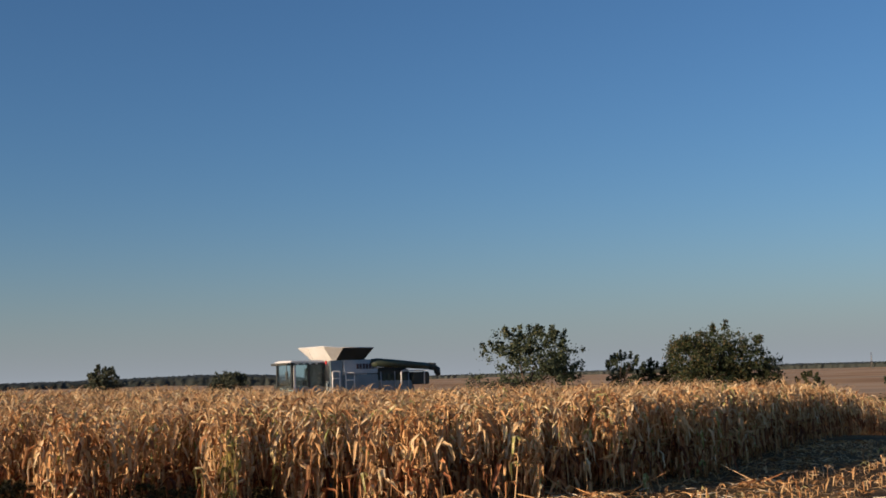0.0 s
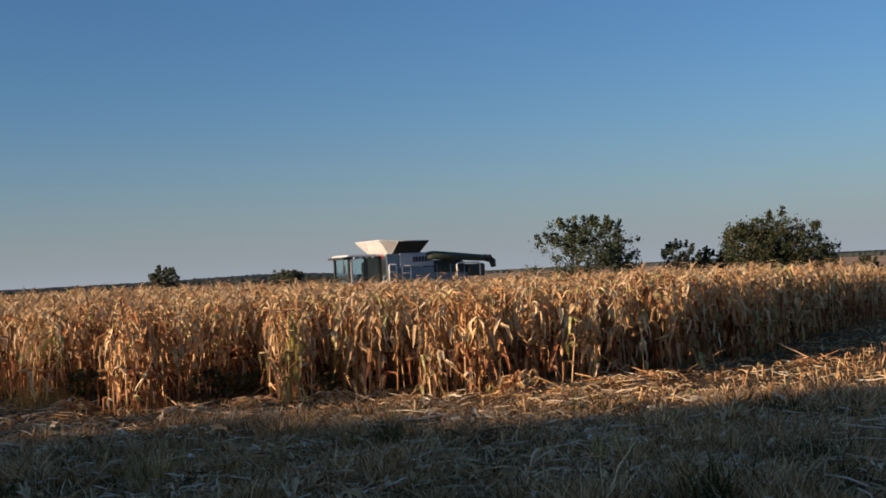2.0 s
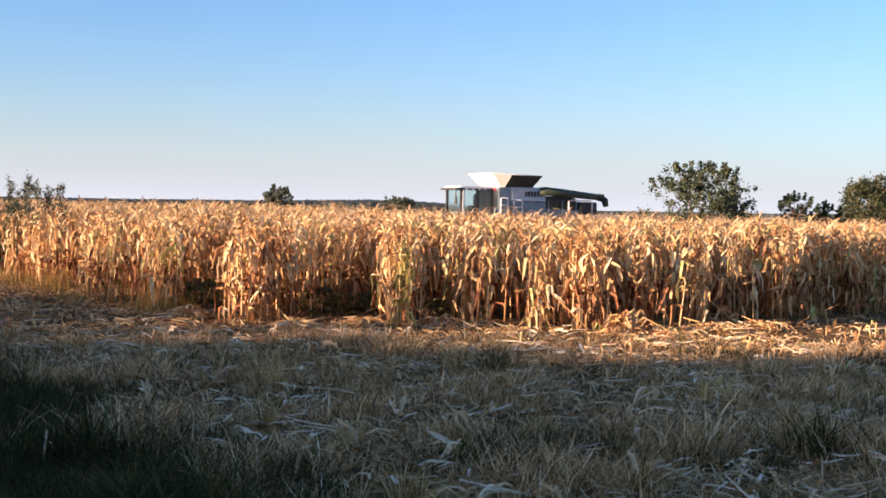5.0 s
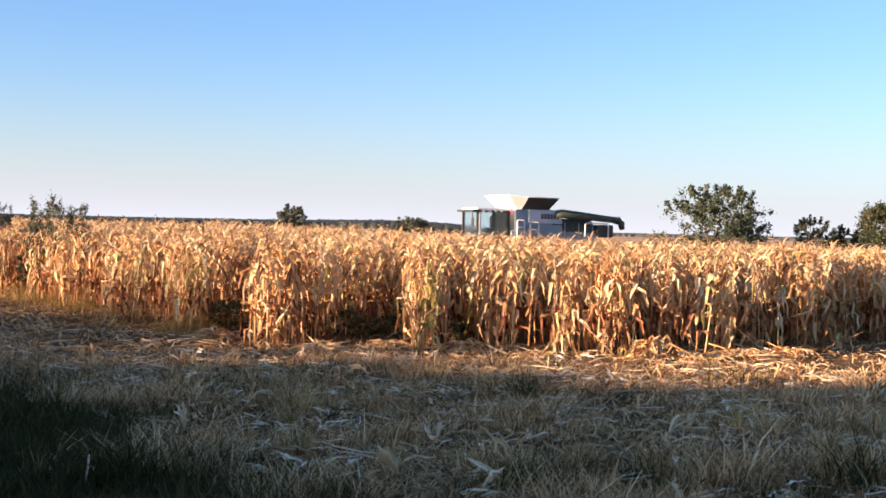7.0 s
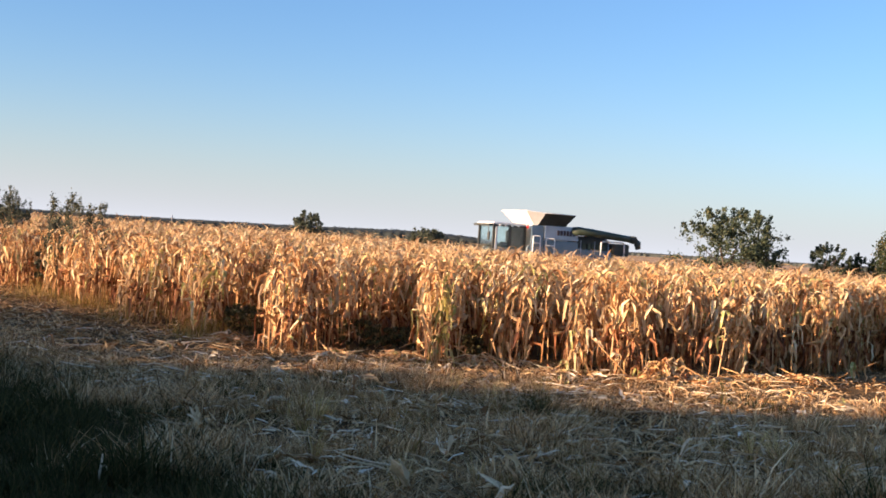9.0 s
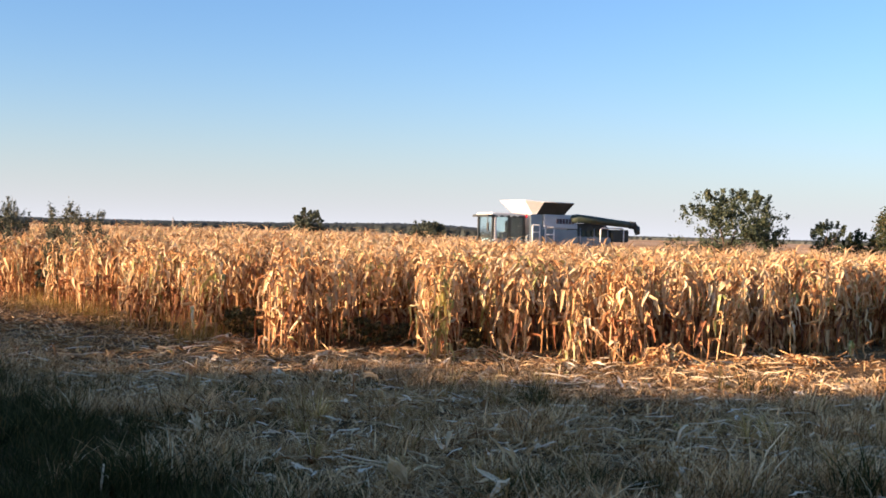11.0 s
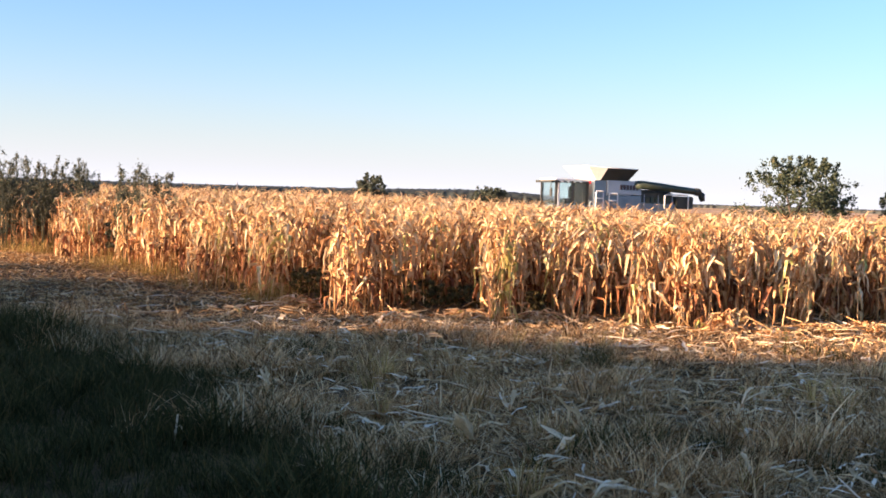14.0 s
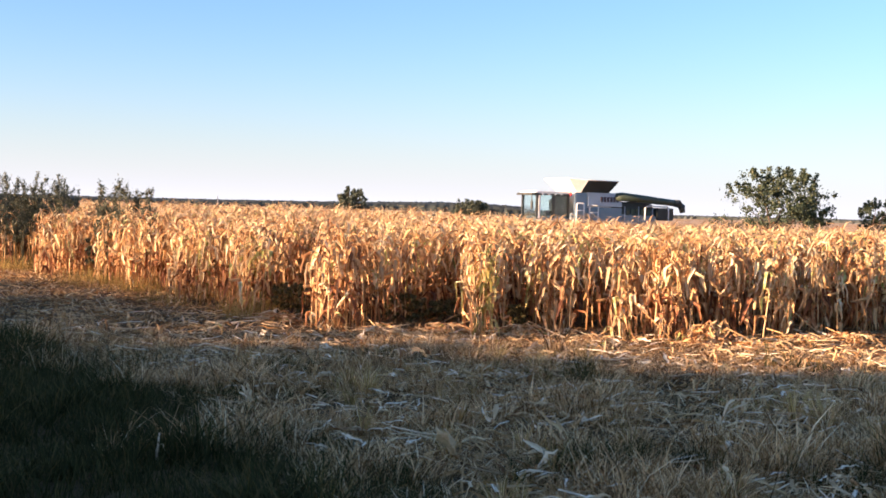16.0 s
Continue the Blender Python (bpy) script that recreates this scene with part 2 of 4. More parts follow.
def box(x0, x1, y0, y1, z0, z1, bevel=0.03, top=None):
    """A bevelled box; top = (dx0, dx1, dy0, dy1) moves the upper edges."""
    bm = bmesh.new()
    d = top or (0, 0, 0, 0)
    lo = [bm.verts.new(c) for c in ((x0, y0, z0), (x1, y0, z0), (x1, y1, z0), (x0, y1, z0))]
    hi = [bm.verts.new(c) for c in ((x0 + d[0], y0 + d[2], z1), (x1 + d[1], y0 + d[2], z1), (x1 + d[1], y1 + d[3], z1), (x0 + d[0], y1 + d[3], z1))]
    bm.faces.new(lo[::-1]); bm.faces.new(hi)
    for i in range(4):
        bm.faces.new((lo[i], lo[(i + 1) % 4], hi[(i + 1) % 4], hi[i]))
    if bevel:
        bmesh.ops.bevel(bm, geom=bm.edges[:], offset=bevel, segments=2, affect="EDGES")
    return bm


def slab(corners, thick):
    """A plate of that thickness through four corners."""
    c = [Vector(p) for p in corners]
    nrm = (c[1] - c[0]).cross(c[3] - c[0]).normalized() * thick / 2
    bm = bmesh.new()
    a = [bm.verts.new(p + nrm) for p in c]
    b = [bm.verts.new(p - nrm) for p in c]
    bm.faces.new(a); bm.faces.new(b[::-1])
    for i in range(4):
        bm.faces.new((a[i], b[i], b[(i + 1) % 4], a[(i + 1) % 4]))
    bmesh.ops.recalc_face_normals(bm, faces=bm.faces[:])
    return bm


def tube_arrays(points, radii, sides=6):
    """A tapered tube along points, as arrays of corners and quads."""
    P, V, F = [Vector(p) for p in points], [], []
    for i, p in enumerate(P):
        way = (P[min(i + 1, len(P) - 1)] - P[max(i - 1, 0)]).normalized()
        u = way.cross(Vector((0.31, 0.95, 0.1)) if abs(way.z) > 0.7 else Vector((0, 0, 1))).normalized()
        w = way.cross(u)
        for k in range(sides):
            a = 2 * math.pi * k / sides
            V.append(p + (u * math.cos(a) + w * math.sin(a)) * radii[i])
    for i in range(len(P) - 1):
        for k in range(sides):
            F.append((i * sides + k, i * sides + (k + 1) % sides, (i + 1) * sides + (k + 1) % sides, (i + 1) * sides + k))
    for ring in (0, len(P) - 1):
        V.append(P[ring])
        for k in range(0, sides, 2):
            q = (ring * sides + k, ring * sides + (k + 1) % sides, ring * sides + (k + 2) % sides, len(V) - 1)
            F.append(q if ring else q[::-1])
    return np.array(V), np.array(F)


def join(pieces):
    V, F, at = [], [], 0
    for v, f in pieces:
        V.append(v); F.append(np.asarray(f) + at); at += len(v)
    return np.concatenate(V), np.concatenate(F)


def wheel_bm(radius, width, rim):
    """A solid ring about the y axis: tyre (rim=False) with lugs, or its dished rim."""
    prof = [(0.62, -0.5), (0.93, -0.5), (1.0, -0.34), (1.0, 0.34), (0.93, 0.5), (0.62, 0.5)] if not rim else [(0.05, -0.2), (0.5, -0.25), (0.62, -0.45), (0.62, 0.45), (0.5, 0.25), (0.05, 0.2)]
    bm, n = bmesh.new(), 32
    rings = []
    for k in range(n):
        a = 2 * math.pi * k / n
        lug = 1.03 if (k % 2 and not rim) else 1.0
        rings.append([bm.verts.new((radius * r * (lug if r > 0.95 else 1) * math.cos(a), width * w, radius * r * (lug if r > 0.95 else 1) * math.sin(a))) for r, w in prof])
    for k in range(n):
        q, s = rings[k], rings[(k + 1) % n]
        for i in range(len(prof)):
            j = (i + 1) % len(prof)
            bm.faces.new((q[i], q[j], s[j], s[i]))
    bmesh.ops.recalc_face_normals(bm, faces=bm.faces[:])
    return bm


rng = np.random.default_rng(7)


def smooth01(a):
    a = np.clip(a, 0, 1)
    return a * a * (3 - 2 * a)


def ground_z(x, y):
    """Height of the ground: level near by, falling away beyond the edge of the corn, most towards the harvested side."""
    x, y = np.asarray(x, float), np.asarray(y, float)
    near = np.exp(-((x - 2) ** 2 + (y - 16) ** 2) / 900)
    bumps = 0.025 * np.sin(1.7 * x + 0.6 * y) * np.sin(0.9 * y - 0.4 * x) + 0.015 * np.sin(4.1 * x + 2.0) * np.sin(3.3 * y)
    far = smooth01((np.hypot(x, np.maximum(y, 0)) - 24) / 60)
    return -far * (0.08 + 0.28 * smooth01((x + 3) / 16) + 1.85 * smooth01((x - 8) / 40)) + bumps * near


# ---- ground ----
def build_ground():
    def axis(lo, hi, fine, start, stop):
        mid = np.arange(start, stop + 1e-6, fine)
        out = np.geomspace(1.0, hi - stop, 26) + stop
        inn = start - np.geomspace(1.0, start - lo, 26)[::-1]
        return np.concatenate([inn, mid, out])
    xs, ys = axis(-2600, 2600, 0.3, -14, 30), axis(-400, 3200, 0.3, 2, 46)
    X, Y = np.meshgrid(xs, ys)
    V = np.stack([X, Y, ground_z(X, Y)], -1).reshape(-1, 3)
    i = np.arange(len(ys) - 1)[:, None] * len(xs) + np.arange(len(xs) - 1)[None]
    F = np.stack([i, i + 1, i + 1 + len(xs), i + len(xs)], -1).reshape(-1, 4)
    tagged(new("ground", mesh_of("ground", V, F, [M_GROUND])), "brown harvested field soil strewn with straw", "ground", kind="structure")


build_ground()

# ---- the standing corn ----
EDGE = [((-13.5, 38.6), (-7.2, 29.2)), ((-7.2, 29.2), (-1.8, 21.3)), ((-1.8, 21.3), (5.2, 20.7)), ((5.2, 20.7), (11.3, 25.0)), ((11.3, 25.0), (35.0, 56.5))]


def depth_in_corn(x, y):
    """How far inside the edge of the standing corn a place lies."""
    d = np.full(np.shape(x), 1e9)
    for (ax, ay), (bx, by) in EDGE:
        L = math.hypot(bx - ax, by - ay)
        d = np.minimum(d, (-(by - ay) * (x - ax) + (bx - ax) * (y - ay)) / L)
    return d


def leaf_arrays(length, width, rise, fall, curl, rings=6, bend=0.45):
    """A dry corn leaf from the origin outwards along x: it rises, bends over and hangs."""
    V, F = [], []
    p, ang = np.zeros(3), rise
    step = length / (rings - 1)
    side, sway = 0.0, curl * 0.25
    for i in range(rings):
        s = i / (rings - 1)
        w = (width * (0.55 + 1.3 * s - 1.75 * s * s) * 0.5 + 0.003) * rng.uniform(0.65, 1.2)
        tw = curl * s * 2.2
        n = np.array([-math.sin(ang), 0, math.cos(ang)])
        c, si = math.cos(tw), math.sin(tw)
        across = np.array([0, c, 0]) + n * si
        lift = n * c - np.array([0, si, 0])
        j = rng.normal(0, 0.011, 3) * (1 if i else 0)
        V += [p + j - across * w + lift * w * rng.uniform(0.2, 0.9), p + j - lift * w * 0.15, p + j + across * w * rng.uniform(0.6, 1.1) + lift * w * rng.uniform(0.2, 0.9)]
        p = p + step * np.array([math.cos(ang), sway * s, math.sin(ang)])
        ang = rise + (fall - rise) * smooth01((s + 0.08) / bend)
    for i in range(rings - 1):
        for k in (0, 1):
            F.append((i * 3 + k, i * 3 + k + 1, (i + 1) * 3 + k + 1, (i + 1) * 3 + k))
    return np.array(V), np.array(F)


def ear_arrays(length=0.26, radius=0.034):
    prof = [(0, 0.35), (0.18, 0.9), (0.45, 1.0), (0.75, 0.75), (1.0, 0.12)]
    return tube_arrays([(0.02 * math.sin(3 * s), 0, length * s) for s, _ in prof], [radius * r for _, r in prof], 6)


def tassel_arrays(r):
    out = []
    bend = r.uniform(0, 6.28)
    for k in range(2):
        a = bend + r.normal(0, 0.6)
        l, droop = r.uniform(0.24, 0.50), r.uniform(1.0, 2.1)
        pts = [np.array((math.cos(a) * l * droop * s * s * 0.7, math.sin(a) * l * droop * s * s * 0.7, l * (s - 0.35 * droop * s * s))) for s in (0, 0.35, 0.7, 1.0)]
        w = np.array((-math.sin(a), math.cos(a), 0.0)) if k % 2 else np.array((math.cos(a), math.sin(a), 0.3))
        V = [p + w * q * h for p, h in zip(pts, (0.009, 0.019, 0.017, 0.005)) for q in (-1, 1)]
        out.append((np.array(V), np.array([(2 * i, 2 * i + 1, 2 * i + 3, 2 * i + 2) for i in range(3)])))
    return join(out)


def turn(v, rx=0.0, rz=0.0, at=(0, 0, 0), ry=0.0):
    e = np.array(Euler((rx, ry, rz)).to_matrix())
    return v @ e.T + np.array(at)


LEAVES = []
for k in range(9):
    LEAVES.append(leaf_arrays(rng.uniform(0.42, 0.74), rng.uniform(0.058, 0.098), radians(rng.uniform(48, 82)), radians(rng.uniform(-98, -80)), rng.normal(0, 0.55), 7, rng.uniform(0.10, 0.22) if k % 3 else rng.uniform(0.28, 0.45)))
for k in range(3):
    LEAVES.append(leaf_arrays(rng.uniform(0.40, 0.58), rng.uniform(0.055, 0.085), radians(rng.uniform(58, 78)), radians(rng.uniform(-95, -50)), rng.normal(0, 0.6), 7, rng.uniform(0.4, 0.8)))
EARS = [ear_arrays(rng.uniform(0.22, 0.29), rng.uniform(0.028, 0.037)) for _ in range(3)]
TASSELS = [tassel_arrays(rng) for _ in range(4)]


def plant_recipe(r):
    """One dead corn plant: its height and what hangs where."""
    h = r.uniform(1.46, 1.76)
    lean = r.normal(0, 0.05, 2)
    leaves, n = [], int(r.integers(10, 14))
    a0 = r.uniform(0, 6.28)
    for i in range(n):
        z = h * (0.15 + 0.84 * (i / (n - 1)) ** 0.78) + r.normal(0, 0.02)
        kind = int(r.integers(0, 9)) if z < h * 0.88 else int(r.integers(9, 12))
        leaves.append((kind, z, a0 + math.pi * i + r.normal(0, 0.55), r.uniform(0.7, 1.15), r.normal(0, 0.25)))
    ears = [(int(r.integers(0, 3)), h * r.uniform(0.42, 0.58), r.uniform(0, 6.28), r.uniform(0.35, 2.7))]
    return h, lean, leaves, ears, int(r.integers(0, 4))


def stalk_points(h, lean):
    return [(lean[0] * h * s * s, lean[1] * h * s * s, h * s) for s in (0, 0.25, 0.5, 0.75, 1.0)]


def on_stalk(h, lean, z):
    s = z / h
    return (lean[0] * h * s * s, lean[1] * h * s * s, z)


RECIPES = [plant_recipe(rng) for _ in range(14)]
LOW_SHADE = 0.52      # below this share of the height leaves are old and rusty, shade put into their colour


def plant_arrays(rec, low=0.0):
    """The whole plant, or a plainer one above a height, as arrays with a material number for each quad."""
    h, lean, leaves, ears, tas = rec
    bits, idx = [], []
    if low:
        x, y, _ = on_stalk(h, lean, h)
        v = np.array([(x * 0.2 - 0.012, y * 0.2, low - 0.4), (x * 0.2 + 0.012, y * 0.2, low - 0.4), (x + 0.006, y, h), (x - 0.006, y, h)])
        f = np.array([(0, 1, 2, 3)])
    else:
        v, f = tube_arrays(stalk_points(h, lean), [0.015, 0.014, 0.012, 0.009, 0.006], 4)
    bits.append((v, f)); idx += [1] * len(f)
    for k, z, a, s, t in leaves:
        if z > low:
            v, f = LEAVES[k]
            if low:
                v = v[[0, 2, 6, 8, 12, 14, 18, 20]]
                f = np.array([(0, 1, 3, 2), (2, 3, 5, 4), (4, 5, 7, 6)])
            else:
                v = v.reshape(7, 3, 3)[[0, 2, 4, 6]].reshape(-1, 3)
                f = np.array([(i * 3 + q, i * 3 + q + 1, i * 3 + q + 4, i * 3 + q + 3) for i in range(3) for q in (0, 1)])
            bits.append((turn(v * s, t, a, on_stalk(h, lean, z)), f)); idx += [4 if z < LOW_SHADE * h else 0] * len(f)
    if not low:
        for k, z, a, t in ears:
            v, f = EARS[k]
            bits.append((turn(turn(v, ry=t), rz=a, at=on_stalk(h, lean, z)), f)); idx += [2] * len(f)
    v, f = TASSELS[tas]
    bits.append((v + np.array(on_stalk(h, lean, h * 0.985)), f)); idx += [3] * len(f)
    V, F = join(bits)
    return V, F, np.array(idx)


FULL = [plant_arrays(r) for r in RECIPES]
TOPS = [plant_arrays(r, 0.8) for r in RECIPES]


def scatter(name, templates, places, mats, label, category):
    """Many plants or scraps joined in one object. places: rows of x, y, z, turn, scale, lean."""
    V, F, I, at = [], [], [], 0
    pick = rng.integers(0, len(templates), len(places))
    for k, (v, f, i) in enumerate(templates):
        P = places[pick == k]
        if not len(P):
            continue
        c, s = np.cos(P[:, 3])[:, None], np.sin(P[:, 3])[:, None]
        X, Y, Z = v[:, 0][None] * P[:, 4:5], v[:, 1][None] * P[:, 4:5], v[:, 2][None] * P[:, 4:5]
        X = X + Z * np.sin(P[:, 5:6])
        Z = Z * np.cos(P[:, 5:6])
        W = np.stack([c * X - s * Y + P[:, 0:1], s * X + c * Y + P[:, 1:2], Z + P[:, 2:3]], -1)
        V.append(W.reshape(-1, 3))
        F.append((f[None] + (np.arange(len(P)) * len(v))[:, None, None]).reshape(-1, f.shape[1]) + at)
        I.append(np.tile(i, len(P)))
        at += len(P) * len(v)
    ob = new(name, mesh_of(name, np.concatenate(V), np.concatenate(F), mats, np.concatenate(I)))
    return tagged(ob, label, category, kind="stuff")


# clumps that stand forward at the edge, with hollows between: x, half width
CLUMPS = ((-3.4, 0.34), (-1.35, 0.48), (1.12, 0.2), (2.42, 0.22), (3.5, 0.18), (4.2, 0.32), (5.5, 0.16), (6.5, 0.22))


HOLLOW = 1.6


def corn_places():
    """Rows 0.7 m apart that run along the far edge of the field, a plant every 0.2 m or so."""
    d = np.array([0.655, 0.755]); nrm = np.array([-d[1], d[0]])
    u, w = np.meshgrid(np.arange(-20, 110, 0.185), np.arange(-60, 60, 0.72))
    u = u + rng.normal(0, 0.05, u.shape); w = w + rng.normal(0, 0.06, w.shape)
    P = np.stack([2 + u * d[0] + w * nrm[0], 20.5 + u * d[1] + w * nrm[1]], -1).reshape(-1, 2)
    x, y = P[:, 0], P[:, 1]
    dep = depth_in_corn(x, y) + 0.3 * np.sin(1.3 * x + 0.7 * y) * np.sin(0.8 * x - 1.1 * y) - 0.55 * np.clip(np.sin(2.1 * x + 0.9) + 0.6 * np.sin(4.7 * x + 1.3 * y), 0, 1.2)
    inside = (x > -3.8) & (x < 7.4)
    forward = np.zeros(len(x), bool)
    ragged = rng.uniform(0.3, 1.5, len(x))
    for c, w in CLUMPS:
        forward |= np.abs(x - c) < w * ragged
    dep = np.where(x > 7.4, depth_in_corn(x, y) + 0.1 * np.sin(3.1 * x + y), dep)
    dep = np.where(inside, depth_in_corn(x, y) - np.where(forward, 0.0, np.where((x < 0.9) & ((x < -1.9) | (x > -0.8)), HOLLOW + 0.2, HOLLOW) + 0.6 * np.sin(9.1 * x) * np.sin(5.3 * x + 1)), dep)
    bear = np.degrees(np.arctan2(x, y))
    dist = np.hypot(x, y)
    clump = np.array([noise.noise(Vector((a * 0.95, b * 0.95, 40.0))) for a, b in P])
    keep = (dep > 0) & (bear > -31) & (bear < 41) & (y < 84) & (inside | (x > 7.4) | (dep > 1.2) | (clump > 0.07))
    keep &= ~((np.abs(-(x - 8.9) * 0.34 + (y - 65.4) * 0.94) < 1.9) & (np.abs((x - 8.9) * 0.94 + (y - 65.4) * 0.34) < 6.2))
    keep &= rng.random(len(x)) < np.where((bear < -25) | (bear > 36), 0.35, np.where(dist < 40, 0.93, np.where(dist < 55, 0.55, 0.33)))
    x, y, dep = x[keep], y[keep], dep[keep]
    # more plants crowd the clumps and the first rows behind the edge
    ex = np.concatenate([rng.normal(c, 0.6 * w, int(27 * w)) for c, w in CLUMPS])
    ey = np.array([float(np.interp(v, (-7.2, -1.8, 5.2, 11.3), (29.2, 21.3, 20.7, 25.0))) for v in ex]) + rng.uniform(-0.25, 1.1, len(ex))
    more = np.where((dep > 0.2) & (dep < 3.6) & (rng.random(len(x)) < np.where(x > 6.5, 1.0, 0.7)))[0]
    mx, my = x[more] + rng.normal(0, 0.22, len(more)), y[more] + rng.normal(0, 0.22, len(more))
    return np.concatenate([x, ex, mx]), np.concatenate([y, ey, my]), np.concatenate([dep, np.full(len(ex), 0.05), dep[more]])


cx, cy, cdep = corn_places()
front = np.where((cdep < 2.2) & (cx > -8.5) & (cx < 15.5))[0]
front = front[np.argsort(cdep[front])][:260]
is_front = np.zeros(len(cx), bool); is_front[front] = True
near = (~is_front) & (cdep < np.where(np.hypot(cx, cy) < 50, 3.4, np.where(cx > 15, 1.8, 0.0))) & (np.hypot(cx, cy) < 82)
rest = (~is_front) & (~near)


def rows_for(sel):
    k = len(sel[0])
    return np.stack([sel[0], sel[1], ground_z(*sel), rng.uniform(0, 6.28, k), rng.uniform(0.93, 1.08, k), rng.normal(0, 0.05, k)], -1)


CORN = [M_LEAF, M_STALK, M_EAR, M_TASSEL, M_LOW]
scatter("corn_rows_near", FULL, rows_for((cx[near], cy[near])), CORN, "dense rows of dry tan corn plants behind the edge", "corn field")
far_rows = rows_for((cx[rest], cy[rest]))
far_rows[:, 4] *= 1.0 + 0.11 * (1 - smooth01((far_rows[:, 0] + 4) / 14)) * smooth01((far_rows[:, 1] - 32) / 15)
scatter("corn_rows_far", TOPS, far_rows, CORN, "ripe dry corn field, tops with drooping tassels", "corn field")

LEAF_MESH = [mesh_of("leaf", v, f, [M_LEAF]) for v, f in LEAVES]
LOW_SHADE_MESH = [mesh_of("leaf", v, f, [M_LOW]) for v, f in LEAVES]
EAR_MESH = [mesh_of("ear", v, f, [M_EAR]) for v, f in EARS]
TASSEL_MESH = [mesh_of("tassel", v, f, [M_TASSEL]) for v, f in TASSELS]


GREENISH = leafy("fading_green_corn_leaf", [(0.0, (0.20, 0.16, 0.04)), (0.4, (0.44, 0.37, 0.09)), (0.8, (0.66, 0.54, 0.18)), (1.0, (0.76, 0.64, 0.30))], 0.25)
GREENISH_MESH = [mesh_of("leaf", v, f, [GREENISH]) for v, f in LEAVES]


def corn_plant(rec, bright=False, fresh=False):
    h, lean, leaves, ears, tas = rec
    root = tagged(new("corn_plant"), "corn plant with fading yellow-green leaves at field edge" if fresh else "dry tan corn plant with hanging leaves at field edge", "corn plant", "corn plants along the edge")
    v, f = tube_arrays(stalk_points(h, lean), [0.016, 0.015, 0.013, 0.010, 0.006], 6)
    part("stalk", (v, f), M_STALK, root)
    for k, z, a, s, t in leaves:
        o = part("leaf", (GREENISH_MESH if fresh else LOW_SHADE_MESH if z < LOW_SHADE * h and not bright else LEAF_MESH)[k], None, root)
        o.matrix_basis = Matrix.LocRotScale(on_stalk(h, lean, z), Euler((t, 0, a)), (s, s, s))
    for k, z, a, t in ears:
        o = part("ear", EAR_MESH[k], None, root)
        o.matrix_basis = Matrix.LocRotScale(on_stalk(h, lean, z), Euler((0, 0, a)).to_matrix().to_4x4().to_quaternion() @ Euler((0, t, 0)).to_quaternion(), None)
    o = part("tassel", TASSEL_MESH[tas], None, root)
    o.location = on_stalk(h, lean, h * 0.985)
    return root


def plant_front():
    masters = [corn_plant(r, k % 3 == 0) for k, r in enumerate(RECIPES)]
    for n, i in enumerate(front):
        x, y = float(cx[i]), float(cy[i])
        m = pose(x, y, float(ground_z(x, y)) - 0.01, rng.normal(0, 3), rng.normal(0, 3), rng.uniform(0, 360))
        s = float(rng.uniform(0.92, 1.08))
        if n < len(masters):
            masters[n].matrix_basis = m
        else:
            copy_thing(masters[n % len(masters)], m @ Matrix.Diagonal((s, s, s, 1)))


plant_front()
for k, (x, y, size) in enumerate(((1.02, 20.75, 0.84), (1.2, 20.85, 0.78), (1.12, 21.1, 0.9), (-3.3, 23.6, 0.85), (-4.6, 25.6, 0.9), (2.1, 22.6, 1.0), (-0.1, 23.4, 1.0))):
    corn_plant(RECIPES[(3 * k + 2) % len(RECIPES)], fresh=True).matrix_basis = pose(x, y, float(ground_z(x, y)) - 0.01, 0, 3 * (-1) ** k, 70 * k) @ Matrix.Scale(size, 4)


# ---- litter, grass and stubble ----
def blade_arrays(length, width, bend, rings=3):
    V, F = [], []
    for i in range(rings):
        s = i / (rings - 1)
        w = width * (1 - 0.85 * s) * 0.5
        c = np.array([bend * length * s * s, 0, length * s * (1 - 0.35 * bend * s)])
        V += [c - (0, w, 0), c + (0, w, 0)]
    for i in range(rings - 1):
        F.append((2 * i, 2 * i + 1, 2 * i + 3, 2 * i + 2))
    return np.array(V), np.array(F), np.zeros(len(F), int)


def scrap_arrays(r):
    """A torn piece of leaf or husk lying about, crumpled."""
    v, f = leaf_arrays(r.uniform(0.14, 0.42), r.uniform(0.035, 0.075), radians(r.uniform(0, 45)), radians(r.uniform(-60, 10)), r.normal(0, 1.2), 6, r.uniform(0.3, 1.0))
    return v * np.array([1, 0.8, 0.5]), f, np.zeros(len(f), int)


def stick_arrays(r):
    l = r.uniform(0.2, 0.6)
    v, f = tube_arrays([(0, 0, 0.01), (l * 0.5, r.normal(0, 0.02), 0.03), (l, r.normal(0, 0.04), r.uniform(0.01, 0.12))], [0.011, 0.010, 0.007], 4)
    return v, f, np.zeros(len(f), int)


def stub_arrays(r):
    h = r.uniform(0.12, 0.32)
    lean = r.normal(0, 0.12, 2)
    v, f = tube_arrays([(0, 0, -0.02), (lean[0] * h * 0.5, lean[1] * h * 0.5, h * 0.5), (lean[0] * h, lean[1] * h, h)], [0.014, 0.012, 0.013], 5)
    bits, idx = [(v, f)], [0] * len(f)
    for k in range(int(r.integers(1, 4))):
        lv, lf = leaf_arrays(r.uniform(0.12, 0.28), 0.035, radians(r.uniform(30, 70)), radians(r.uniform(-80, -20)), r.normal(0, 0.8), 4)
        bits.append((turn(lv, rz=r.uniform(0, 6.28), at=(0, 0, h * r.uniform(0.2, 0.8))), lf)); idx += [1] * len(lf)
    V, F = join(bits)
    return V, F, np.array(idx)


